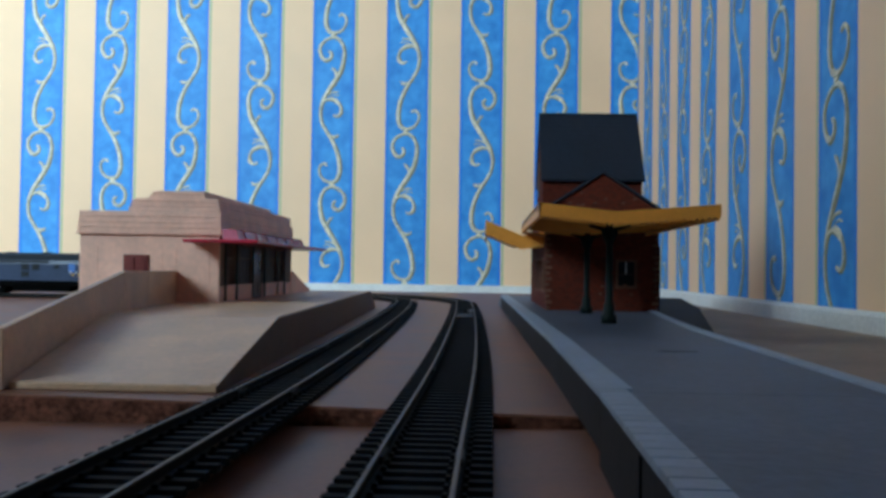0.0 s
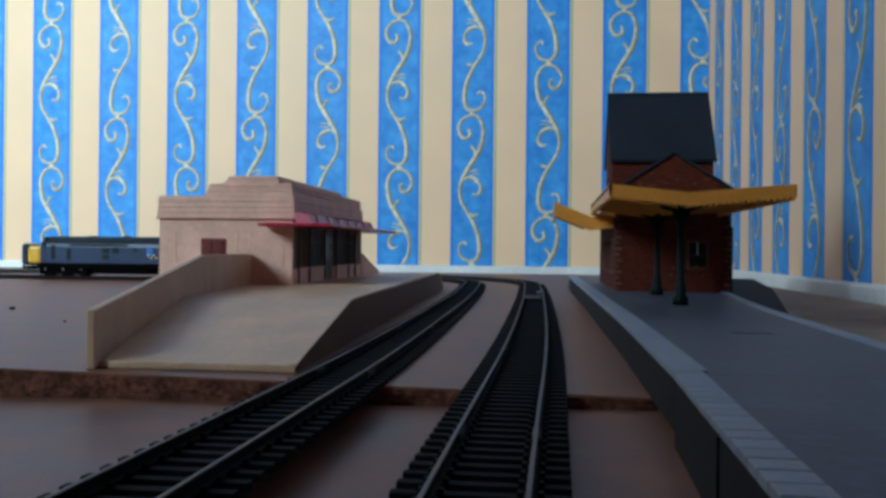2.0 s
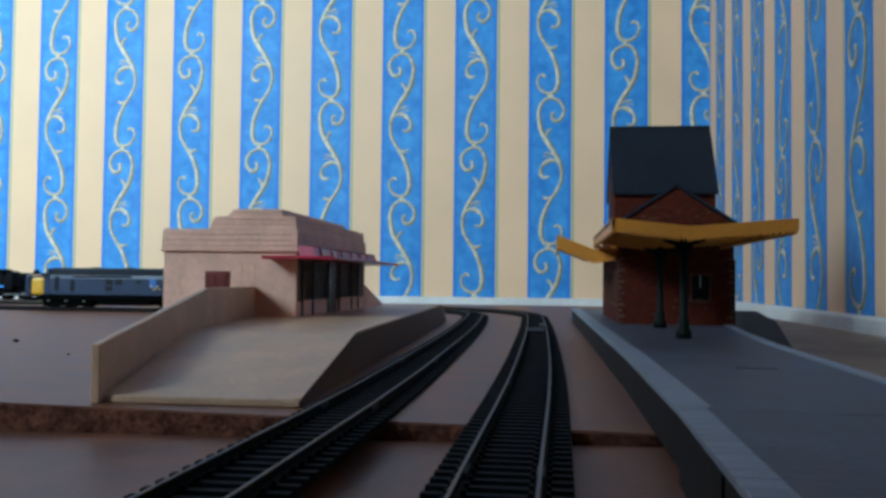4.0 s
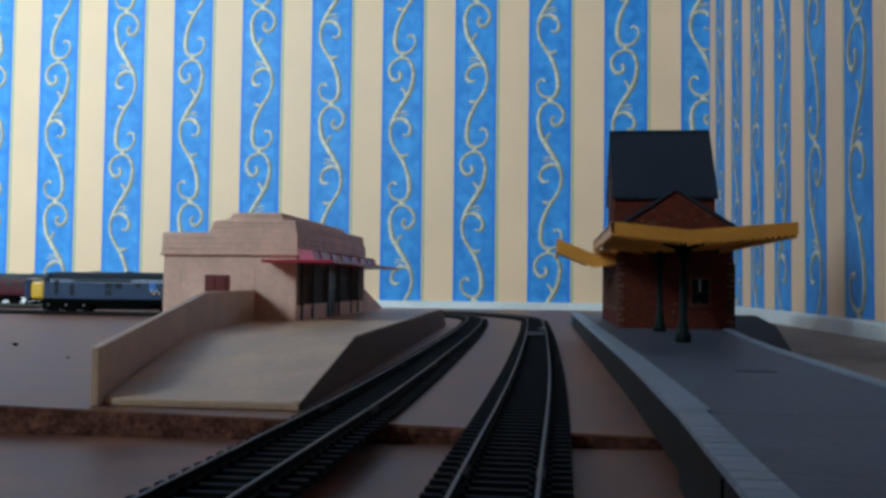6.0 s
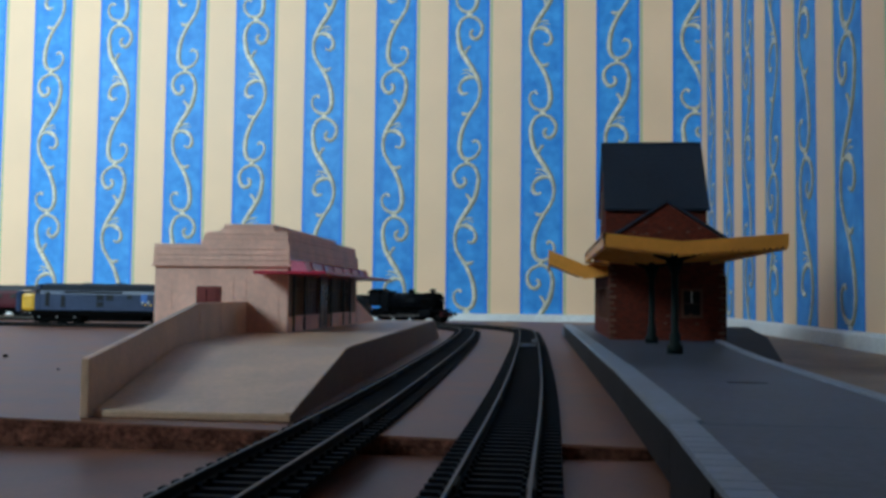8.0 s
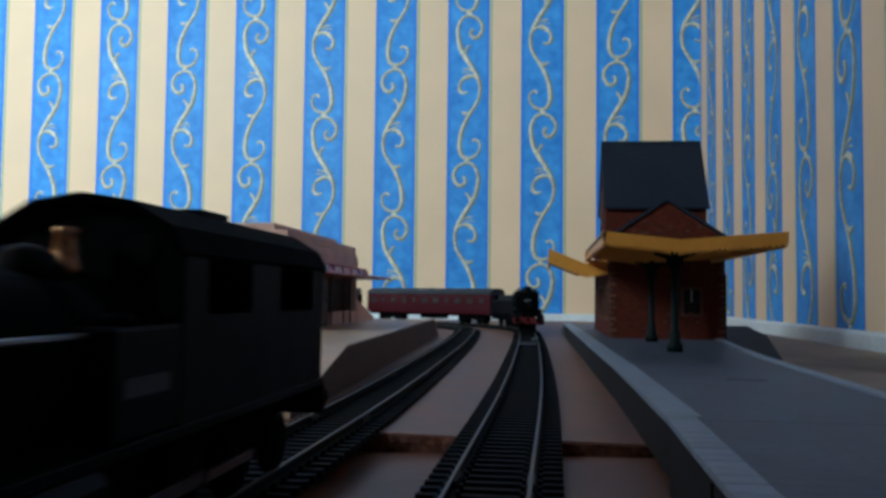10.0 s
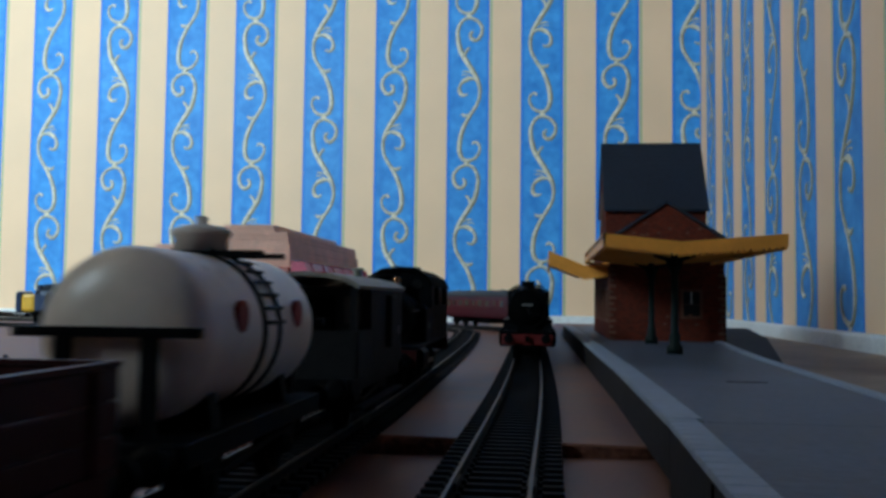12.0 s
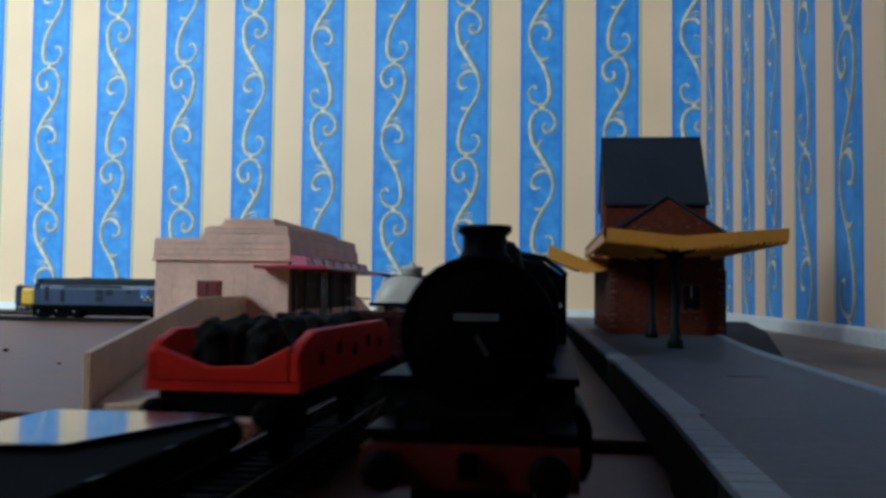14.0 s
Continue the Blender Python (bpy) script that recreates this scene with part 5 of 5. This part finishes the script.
    roof = part("cab_roof", prism(B(), curve + [(x * 0.95, z - 0.0012) for x, z in curve[::-1]], -0.0145, 0.0685), M_BLACK_MATT, ob)
    part("roof_hatch", bx(-0.0045, 0.0045, 0.020, 0.034, 0.0519, 0.0532, bev=0.0003), M_BLACK, roof)
    for z in (0.0245, 0.031):
        part("rear_rail", tube(B(), (-0.010, 0.0674, z), (0.010, 0.0674, z), 0.0004, 6), M_BLACK, back)
    for s in (-1, 1):
        beam = part("buffer_beam", bx(-0.0155, 0.0155, min(s * 0.068, s * 0.0692), max(s * 0.068, s * 0.0692), 0.0105, 0.0172), M_DULLRED, ob, "dull dark red buffer beam")
        buffers(beam, s * 0.0692, s)
        coupling(ob, s * 0.066, s)
    for y in (-0.0535, 0.0555):
        axle_pair(ob, y, 0.0062)
    for y in (-0.024, 0.004, 0.030):
        axle_pair(ob, y, 0.0088, 12)
    return ob


def brake_van():
    ob = thing("brake_van", Matrix(), "grey model brake van with a pale roof and open veranda", "wagon", "wagons of the goods train")
    chassis(ob, 0.078, base=0.042)
    w, h = 0.0148, 0.037
    # closed cabin at +y, veranda at -y
    part("cabin", bx(-w, w, -0.018, h, 0.0155, 0.0410, bev=0.0004), M_VANGREY, ob)
    for s in (-1, 1):
        for k in range(9):
            y = -0.016 + k * 0.0062
            part("plank", bx(s * (w + 0.0001) - 0.0003, s * (w + 0.0001) + 0.0003, y - 0.0028, y + 0.0028, 0.0162, 0.0405), M_VANGREY, ob)
        part("veranda_side", bx(s * w - 0.0005, s * w + 0.0005, -h, -0.0183, 0.0155, 0.0285), M_VANGREY, ob)
        part("pillar", bx(s * (w - 0.001) - 0.0009, s * (w - 0.001) + 0.0009, -h, -h + 0.0018, 0.0286, 0.0410), M_VANGREY, ob)
        part("lookout", bx(s * (w + 0.001) - 0.0012, s * (w + 0.001) + 0.0012, 0.006, 0.018, 0.022, 0.0385, bev=0.0004), M_VANGREY, ob)
        part("step_board", bx(s * 0.0148 - 0.0015, s * 0.0148 + 0.0015, -0.034, 0.034, 0.0068, 0.0076), M_BLACK, ob)
        part("number_print", bx(s * (w + 0.0006) - 0.0001, s * (w + 0.0006) + 0.0001, 0.020, 0.031, 0.0255, 0.0285), M_FAINT, ob, "pale lettering bar")
    part("veranda_end", bx(-w, w, -h - 0.0005, -h + 0.0005, 0.0155, 0.0285), M_VANGREY, ob)
    part("doorway", bx(-0.0045, 0.0045, -0.0188, -0.0181, 0.0165, 0.038), M_BLACK_MATT, ob)
    for s in (-1, 1):
        part("end_window", bx(s * 0.0095 - 0.0025, s * 0.0095 + 0.0025, -0.0186, -0.0181, 0.030, 0.038), M_GLASS, ob)
    curve = [(-0.0160, 0.0411), (-0.012, 0.0432), (-0.006, 0.0444), (0, 0.0448), (0.006, 0.0444), (0.012, 0.0432), (0.0160, 0.0411)]
    roof = part("roof", prism(B(), curve + [(x * 0.97, z - 0.0011) for x, z in curve[::-1]], -h - 0.0025, h + 0.0025), M_VANROOF, ob, "pale curved roof")
    part("stove_pipe", lathe(B(), [(0.0012, 0.0), (0.0012, 0.0022), (0.0019, 0.0024), (0.0019, 0.0034)], (0.0045, 0.012, 0.0440), seg=12), M_VANROOF, roof)
    return ob


def tank_wagon():
    ob = thing("tank_wagon", Matrix(), "cream model tank wagon with dark straps and ladder", "wagon", "wagons of the goods train")
    chassis(ob, 0.078, base=0.044)
    zc, r = 0.0312, 0.0146
    tank = part("tank_barrel", lathe(B(), [(0.0001, -0.0352), (0.006, -0.0349), (0.011, -0.0338), (0.0138, -0.0318), (r, -0.029), (r, 0.029), (0.0138, 0.0318), (0.011, 0.0338), (0.006, 0.0349), (0.0001, 0.0352)], (0, 0, zc), axis="y", seg=40), M_TANK, ob)
    part("filler_dome", lathe(B(), [(0.0052, 0.0), (0.0052, 0.0042), (0.0058, 0.0046), (0.0058, 0.0056), (0.004, 0.0064), (0.0012, 0.0068), (0.0012, 0.0082), (0.0001, 0.0086)], (0, 0, zc + r - 0.001), seg=24), M_TANK, tank)
    for y in (-0.0045, 0.0045):
        part("strap", lathe(B(), [(r + 0.0004, y - 0.0009), (r + 0.0004, y + 0.0009)], (0, 0, zc), axis="y", seg=40), M_BLACK, tank)
    for s in (-1, 1):
        # a ladder lies over the shoulder of the barrel between the straps
        for k in range(9):
            a = radians(6 + k * 10)
            x, z = s * (r + 0.0010) * math.cos(a), zc + (r + 0.0010) * math.sin(a)
            part("ladder_rung", tube(B(), (x, -0.0045, z), (x, 0.0045, z), 0.0004, 6), M_BLACK, tank)
        part("emblem", lathe(B(), [(0.0028, s * (r - 0.0007)), (0.0028, s * (r + 0.0003))], (0, 0.017, zc + 0.003), axis="x", seg=20), M_CRIMSON, tank, "round red emblem")
        part("emblem", lathe(B(), [(0.0028, s * (r - 0.0007)), (0.0028, s * (r + 0.0003))], (0, -0.017, zc + 0.003), axis="x", seg=20), M_CRIMSON, tank, "round red emblem")
        part("end_beam", bx(-0.0152, 0.0152, s * 0.0368 - 0.001, s * 0.0368 + 0.001, 0.0312, 0.0328, bev=0.0002), M_BLACK, ob)
        for x in (-0.007, 0.007):
            part("end_stanchion", bx(x - 0.0011, x + 0.0011, s * 0.0368 - 0.001, s * 0.0368 + 0.001, 0.0155, 0.0312), M_BLACK, ob)
        part("catwalk", bx(-0.0145, 0.0145, s * 0.0065 - 0.0008, s * 0.0065 + 0.0008, zc + r - 0.0006, zc + r + 0.0004), M_BLACK, ob)
    for y in (-0.02, 0.02):
        part("saddle", prism(B(), [(-0.0115, 0.0155), (0.0115, 0.0155), (0.0105, 0.0225), (0, 0.0185), (-0.0105, 0.0225)], y - 0.0018, y + 0.0018), M_BLACK, ob)
    rail = B()
    tube(rail, (-0.0148, -0.0368, 0.0345), (-0.0260, -0.0368, 0.0348), 0.0004, 6)
    part("handrail", rail, M_STEEL, ob)
    return ob


def open_wagon():
    ob = thing("open_goods_wagon", Matrix(), "empty dark maroon open goods wagon", "wagon", "wagons of the goods train")
    chassis(ob, 0.073, base=0.040, material=M_BAUXITE)
    w, h, t = 0.0150, 0.0365, 0.0012
    part("floor", bx(-w, w, -h, h, 0.0155, 0.0166), M_BAUXITE, ob)
    for s in (-1, 1):
        for k in range(3):
            z = 0.0167 + k * 0.0041
            part("side_plank", bx(min(s * w, s * (w - t)), max(s * w, s * (w - t)), -h, h, z, z + 0.0039, bev=0.00025), M_BAUXITE, ob)
            part("end_plank", bx(-w + t, w - t, min(s * h, s * (h - t)), max(s * h, s * (h - t)), z, z + 0.0039, bev=0.00025), M_BAUXITE, ob)
        part("capping", bx(s * (w - t / 2) - 0.0009, s * (w - t / 2) + 0.0009, -h, h, 0.0289, 0.0296), M_BAUXITE, ob)
        part("capping", bx(-w + 0.0016, w - 0.0016, s * (h - t / 2) - 0.0009, s * (h - t / 2) + 0.0009, 0.0289, 0.0296), M_BAUXITE, ob)
        for y in (-0.030, -0.010, 0.010, 0.030):
            part("strapping", bx(s * (w + 0.0004) - 0.0004, s * (w + 0.0004) + 0.0004, y - 0.0008, y + 0.0008, 0.0166, 0.0288), M_BAUXITE, ob)
        for x in (-0.008, 0.008):
            part("end_post", bx(x - 0.0009, x + 0.0009, s * (h + 0.0005) - 0.0005, s * (h + 0.0005) + 0.0005, 0.0120, 0.0288), M_BAUXITE, ob)
        part("number_print", bx(s * (w + 0.0001) - 0.0001, s * (w + 0.0001) + 0.0001, -0.026, -0.014, 0.0182, 0.0196), M_FAINT, ob, "pale lettering bar")
    return ob


def red_wagon():
    ob = thing("red_low_wagon", Matrix(), "bright red plastic low wagon loaded with black lumps", "wagon", "wagons of the goods train")
    chassis(ob, 0.100, base=0.064, z0=0.0120, z1=0.0172)
    w, h, t = 0.0165, 0.051, 0.0022
    part("floor", bx(-w, w, -h, h, 0.0172, 0.0192), M_BRIGHTRED, ob)
    for s in (-1, 1):
        # side with a rounded shoulder at each end and oval holes
        outline = [(-h, 0.0192), (h, 0.0192), (h, 0.0252), (h - 0.004, 0.0276), (h - 0.012, 0.0296), (-h + 0.012, 0.0296), (-h + 0.004, 0.0276), (-h, 0.0252)]
        side = part("side", prism(B(), outline, s * w, s * (w - t), axis="x", bev=0.0005), M_BRIGHTRED, ob)
        for k in range(5):
            y = -0.034 + k * 0.017
            part("side_hole", lathe(B(), [(0.0016, s * (w - 0.0003)), (0.0016, s * (w + 0.0003))], (0, y, 0.0232 + (0.0014 if k % 2 else 0)), axis="x", seg=16), M_BLACK_MATT, side, "dark hole")
        end = [(-w + t, 0.0192), (w - t, 0.0192), (w - t, 0.0268), (0.006, 0.0225), (-0.003, 0.0222), (-w + t, 0.0262)]
        part("end", prism(B(), end, s * h, s * (h - t), axis="y", bev=0.0004), M_BRIGHTRED, ob)
    rng = random.Random(11)
    for k in range(10):
        y = -0.040 + (k // 2) * 0.0190 + rng.uniform(-0.002, 0.002)
        x = (-0.0062 if k % 2 else 0.0060) + rng.uniform(-0.001, 0.001)
        bm = B()
        bmesh.ops.create_icosphere(bm, subdivisions=3, radius=1, matrix=Matrix.Translation((x, y, 0.0248)) @ Matrix.Diagonal((0.0046, 0.0050, 0.0076, 1)))
        for v in bm.verts:
            v.co += v.normal * 0.0016 * noise.noise(v.co * 330 + Vector((k, 0, 0)))
            v.co.z = max(v.co.z, 0.0193)
        part("load_lump", bm, M_COAL, ob, "black rounded lump")
    return ob


def flat_wagon():
    ob = thing("flat_wagon", Matrix(), "glossy black flat wagon with a polished deck", "wagon", "wagons of the goods train")
    chassis(ob, 0.118, base=0.08, z0=0.0110, z1=0.0150)
    part("deck", bx(-0.0165, 0.0165, -0.059, 0.059, 0.0151, 0.0168, bev=0.0006), M_BLACK_MATT, ob, "dull black deck")
    part("polished_plate", prism(B(), [(-0.0160, 0.0585), (0.0120, 0.0585), (0.0145, 0.0565), (0.0040, 0.0265), (-0.0160, 0.0235)], 0.0169, 0.0178, axis="z", bev=0.0002), M_GLOSSBLACK, ob, "mirror-bright black plate")
    for s in (-1, 1):
        for k in range(6):
            y = -0.05 + k * 0.02
            part("stake_pocket", bx(s * 0.0169 - 0.0005, s * 0.0169 + 0.0005, y - 0.001, y + 0.001, 0.0150, 0.0172), M_BLACK, ob)
    return ob


def diesel():
    ob = thing("diesel_locomotive", pose(-0.536, 1.10, Z_RAIL, 0, 0, 90) @ Matrix.Diagonal((1, 1, 1.07, 1)), "blue-grey model diesel locomotive with a yellow nose", "locomotive")
    # nose at +y, which points to the window
    h, w = 0.125, 0.0172
    side = [(-w, 0.0150), (w, 0.0150), (w, 0.034), (w - 0.001, 0.0385), (0.012, 0.0445), (0.006, 0.0468), (-0.006, 0.0468), (-0.012, 0.0445), (-w + 0.001, 0.0385), (-w, 0.034)]
    body = part("body", prism(B(), [(x, z) for x, z in side[:4]] + [(-w + 0.001, 0.0385), (-w, 0.034)], -h + 0.026, h - 0.026, bev=0.0005), M_DIESEL, ob)
    part("roof", prism(B(), [(w - 0.001, 0.0386)] + side[4:8] + [(-w + 0.001, 0.0386)], -h + 0.026, h - 0.026), M_DIESELROOF, ob, "dark grey roof")
    for s in (-1, 1):
        # cab with a raked windscreen, then a lower rounded nose
        cab = prism(B(), [(s * (h - 0.0258), 0.0150), (s * (h - 0.018), 0.0150), (s * (h - 0.018), 0.0335), (s * (h - 0.0215), 0.0452), (s * (h - 0.0258), 0.0462)], -w + 0.0006, w - 0.0006, axis="x", bev=0.0007)
        part("cab", cab, M_DIESEL, ob)
        nose = part("nose", bx(-w + 0.001, w - 0.001, min(s * (h - 0.0185), s * h), max(s * (h - 0.0185), s * h), 0.0140, 0.0350, bev=0.0036), M_WARN, ob, "yellow warning panel on the nose")
        if s > 0:
            part("nose_front", bx(-w + 0.0016, w - 0.0016, h - 0.0004, h + 0.0092, 0.0118, 0.0385, bev=0.0042), M_NOSE, ob, "glossy blue rounded nose front")
        part("marker_light", lathe(B(), [(0.0018, s * h), (0.0018, s * (h + 0.0006))], (0.008, 0, 0.0165), axis="y", seg=14), M_WHITEPRINT, nose)
        part("marker_light", lathe(B(), [(0.0018, s * h), (0.0018, s * (h + 0.0006))], (-0.008, 0, 0.0165), axis="y", seg=14), M_WHITEPRINT, nose)
        for x in (-0.0085, 0.0085):
            wnd = prism(B(), [(s * (h - 0.0192), 0.0348), (s * (h - 0.0182), 0.0348), (s * (h - 0.0205), 0.0428), (s * (h - 0.0215), 0.0428)], x - 0.0055, x + 0.0055, axis="x")
            part("windscreen", wnd, M_GLASS, ob)
        part("buffer_beam", bx(-w + 0.001, w - 0.001, min(s * (h - 0.004), s * h), max(s * (h - 0.004), s * h), 0.0075, 0.0114), M_BLACK, ob)
        buffers(ob, s * h, s, z=0.0098)
        for u in (-1, 1):
            part("cab_window", bx(u * (w - 0.0005) - 0.0003, u * (w - 0.0005) + 0.0003, min(s * (h - 0.0248), s * (h - 0.0205)), max(s * (h - 0.0248), s * (h - 0.0205)), 0.0345, 0.0400), M_DARKWIN, ob)
        bogie = part("bogie", bx(-0.0128, 0.0128, s * 0.078 - 0.032, s * 0.078 + 0.032, 0.0012, 0.0108, bev=0.0008), M_BLACK_MATT, ob)
        for k in (-1, 0, 1):
            axle_pair(ob, s * 0.078 + k * 0.024, 0.0072)
            for u in (-1, 1):
                part("axle_box", lathe(B(), [(0.0009, u * 0.0128), (0.0009, u * 0.0138)], (0, s * 0.078 + k * 0.024, 0.0075), axis="x", seg=12), M_STEEL, bogie)
    part("fuel_tank", bx(-0.0135, 0.0135, -0.036, 0.036, 0.0025, 0.0114, bev=0.0012), M_BLACK_MATT, ob)
    part("solebar", bx(-w - 0.0002, w + 0.0002, -h + 0.014, h - 0.014, 0.0092, 0.0149), M_BLACK_MATT, ob)
    for u in (-1, 1):
        x = u * (w + 0.0001)
        for y, z0, z1, half in ((0.089, 0.020, 0.0368, 0.0027), (0.068, 0.019, 0.0325, 0.0027), (0.019, 0.0195, 0.0255, 0.0045), (0.019, 0.0272, 0.0340, 0.0045), (0.006, 0.0272, 0.0340, 0.0045), (-0.060, 0.021, 0.0345, 0.0085), (-0.020, 0.0290, 0.0335, 0.003)):
            g = part("grille", bx(x - 0.0004, x + 0.0004, y - half, y + half, z0, z1), M_DARKWIN, ob, "dark grille or window")
            for k in range(4):
                z = z0 + (z1 - z0) * (k + 0.5) / 4
                part("louvre", bx(x - 0.0006, x + 0.0006, y - half + 0.0003, y + half - 0.0003, z - 0.0004, z + 0.0002), M_DIESELROOF, g)
        part("cantrail_grille", bx(x - 0.0005, x + 0.0004, -0.01, 0.066, 0.0356, 0.0376), M_DARKWIN, ob)
        part("badge", bx(x - 0.0004, x + 0.0004, -0.0430, -0.0350, 0.0250, 0.0345), M_SKYBLUE, ob, "bright blue square badge")
        for k in range(4):
            part("badge_chevron", bx(x - 0.0006, x + 0.0006, -0.049 + 0.0036 * k, -0.0472 + 0.0036 * k, 0.0212 + 0.0028 * (k % 2), 0.0236 + 0.0028 * (k % 2)), M_WHITEPRINT if k % 2 else M_WARN, ob, "small white and yellow diamond")
    for y in (-0.055, 0.0, 0.045):
        part("roof_fan", lathe(B(), [(0.006, 0.0), (0.006, 0.0009), (0.0045, 0.0012)], (0, y, 0.0466), seg=20), M_DIESELROOF, ob)
    return ob


diesel()
# end of a dark red van standing beyond the diesel's nose
shed = thing("red_van", pose(-0.842, 1.16, 0.0, 0, 0, 84), "small dark red van standing beyond the diesel", "van")
part("body", bx(-0.016, 0.016, -0.035, 0.035, 0.010, 0.042, bev=0.0006), M_MAROON, shed)
curve = [(-0.017, 0.042), (-0.010, 0.0465), (0, 0.048), (0.010, 0.0465), (0.017, 0.042)]
part("roof", prism(B(), curve, -0.036, 0.036), M_ROOFGREY, shed)
part("underframe", bx(-0.012, 0.012, -0.033, 0.033, 0.0, 0.010), M_BLACK_MATT, shed)

# scraps lying on the boards
rng = random.Random(8)
for x, y, r in ((-0.352, 0.562, 0.0016), (-0.268, 0.478, 0.0007), (-0.0085, 0.83, 0.0025)):
    bm = B()
    bmesh.ops.create_icosphere(bm, subdivisions=2, radius=r, matrix=Matrix.Translation((x, y, r * 0.6 if y < 0.8 else 0.0042)) @ Matrix.Diagonal((1.3, 1, 0.6, 1)))
    for v in bm.verts:
        v.co += v.normal * r * 0.4 * noise.noise(v.co * 900)
    tagged(part("scrap", bm, M_BLACK_MATT if y < 0.8 else M_STEEL), "tiny crumb lying on the layout board", "scrap")
clip = thing("power_clip", pose(-0.0145, 0.775, 0.0017), "black power clip between the rails", "power clip")
part("body", bx(-0.0075, 0.0075, -0.03, 0.03, 0.0001, 0.0014, bev=0.0003), M_BLACK, clip)

# ---- the two trains ----
engine, coal_tender = tender_engine(), tender()
maroon_a = coach(0.248, M_MAROON, M_MAROON, "maroon model passenger coach with a grey roof")
maroon_b = copy_thing(maroon_a, Matrix())
cream_c = coach(0.248, M_CRIMSON, M_COACHCREAM, "crimson and cream model passenger coach")
goods = (tank_engine(), brake_van(), tank_wagon(), open_wagon(), red_wagon(), flat_wagon())


def rows_for(line, at, offset, base, times):
    """Rows of a vehicle whose two ends of wheelbase follow the track."""
    rows = []
    for t in times:
        s = at(t) + offset
        xa, ya, _ = on_path(line, s - base)
        xb, yb, _ = on_path(line, s + base)
        rows.append((t, pose((xa + xb) / 2, (ya + yb) / 2, Z_RAIL, 0, 0, math.degrees(math.atan2(-(xb - xa), yb - ya)))))
    return rows


def steady(table):
    ts, ss = [a for a, _ in table], [b for _, b in table]
    return lambda t: float(np.interp(t, ts, ss))


def motions():
    times = [k * 0.25 for k in range(57)]
    fine = [k / 30 for k in range(421)]

    def roll(ob, at):
        for w, x, y, r in WHEELS[ob]:
            walk(w, [(t, pose(x, y, r, math.degrees(-at(t) / r))) for t in fine])

    # metres along the track of the passenger engine's buffers, towards the camera
    front = steady([(0.0, 2.70), (3.2, 2.15), (5.3, 1.77), (6.3, 1.592), (7.0, 1.485), (7.5, 1.422), (8.0, 1.354), (8.2, 1.318), (9.25, 1.125), (10.3, 0.915), (11.0, 0.762), (11.5, 0.67), (12.0, 0.56), (12.5, 0.455), (13.0, 0.352), (13.5, 0.240), (14.0, 0.124)])
    for ob, off, base in ((engine, 0.076, 0.045), (coal_tender, 0.199, 0.03), (maroon_a, 0.403, 0.082), (maroon_b, 0.672, 0.082), (cream_c, 0.944, 0.082)):
        walk(ob, rows_for(OUTER, front, off, base, times))
    # the goods train draws away, its engine leading
    lead = steady([(0.0, -1.205), (10.3, 0.2576), (14.0, 0.783)])
    for ob, off, base in zip(goods, (-0.077, -0.219, -0.330, -0.4285, -0.552, -0.697), (0.05, 0.03, 0.03, 0.03, 0.04, 0.045)):
        walk(ob, rows_for(INNER, lead, off, base, times))
        roll(ob, lead)
    roll(engine, front)
    roll(coal_tender, front)


motions()
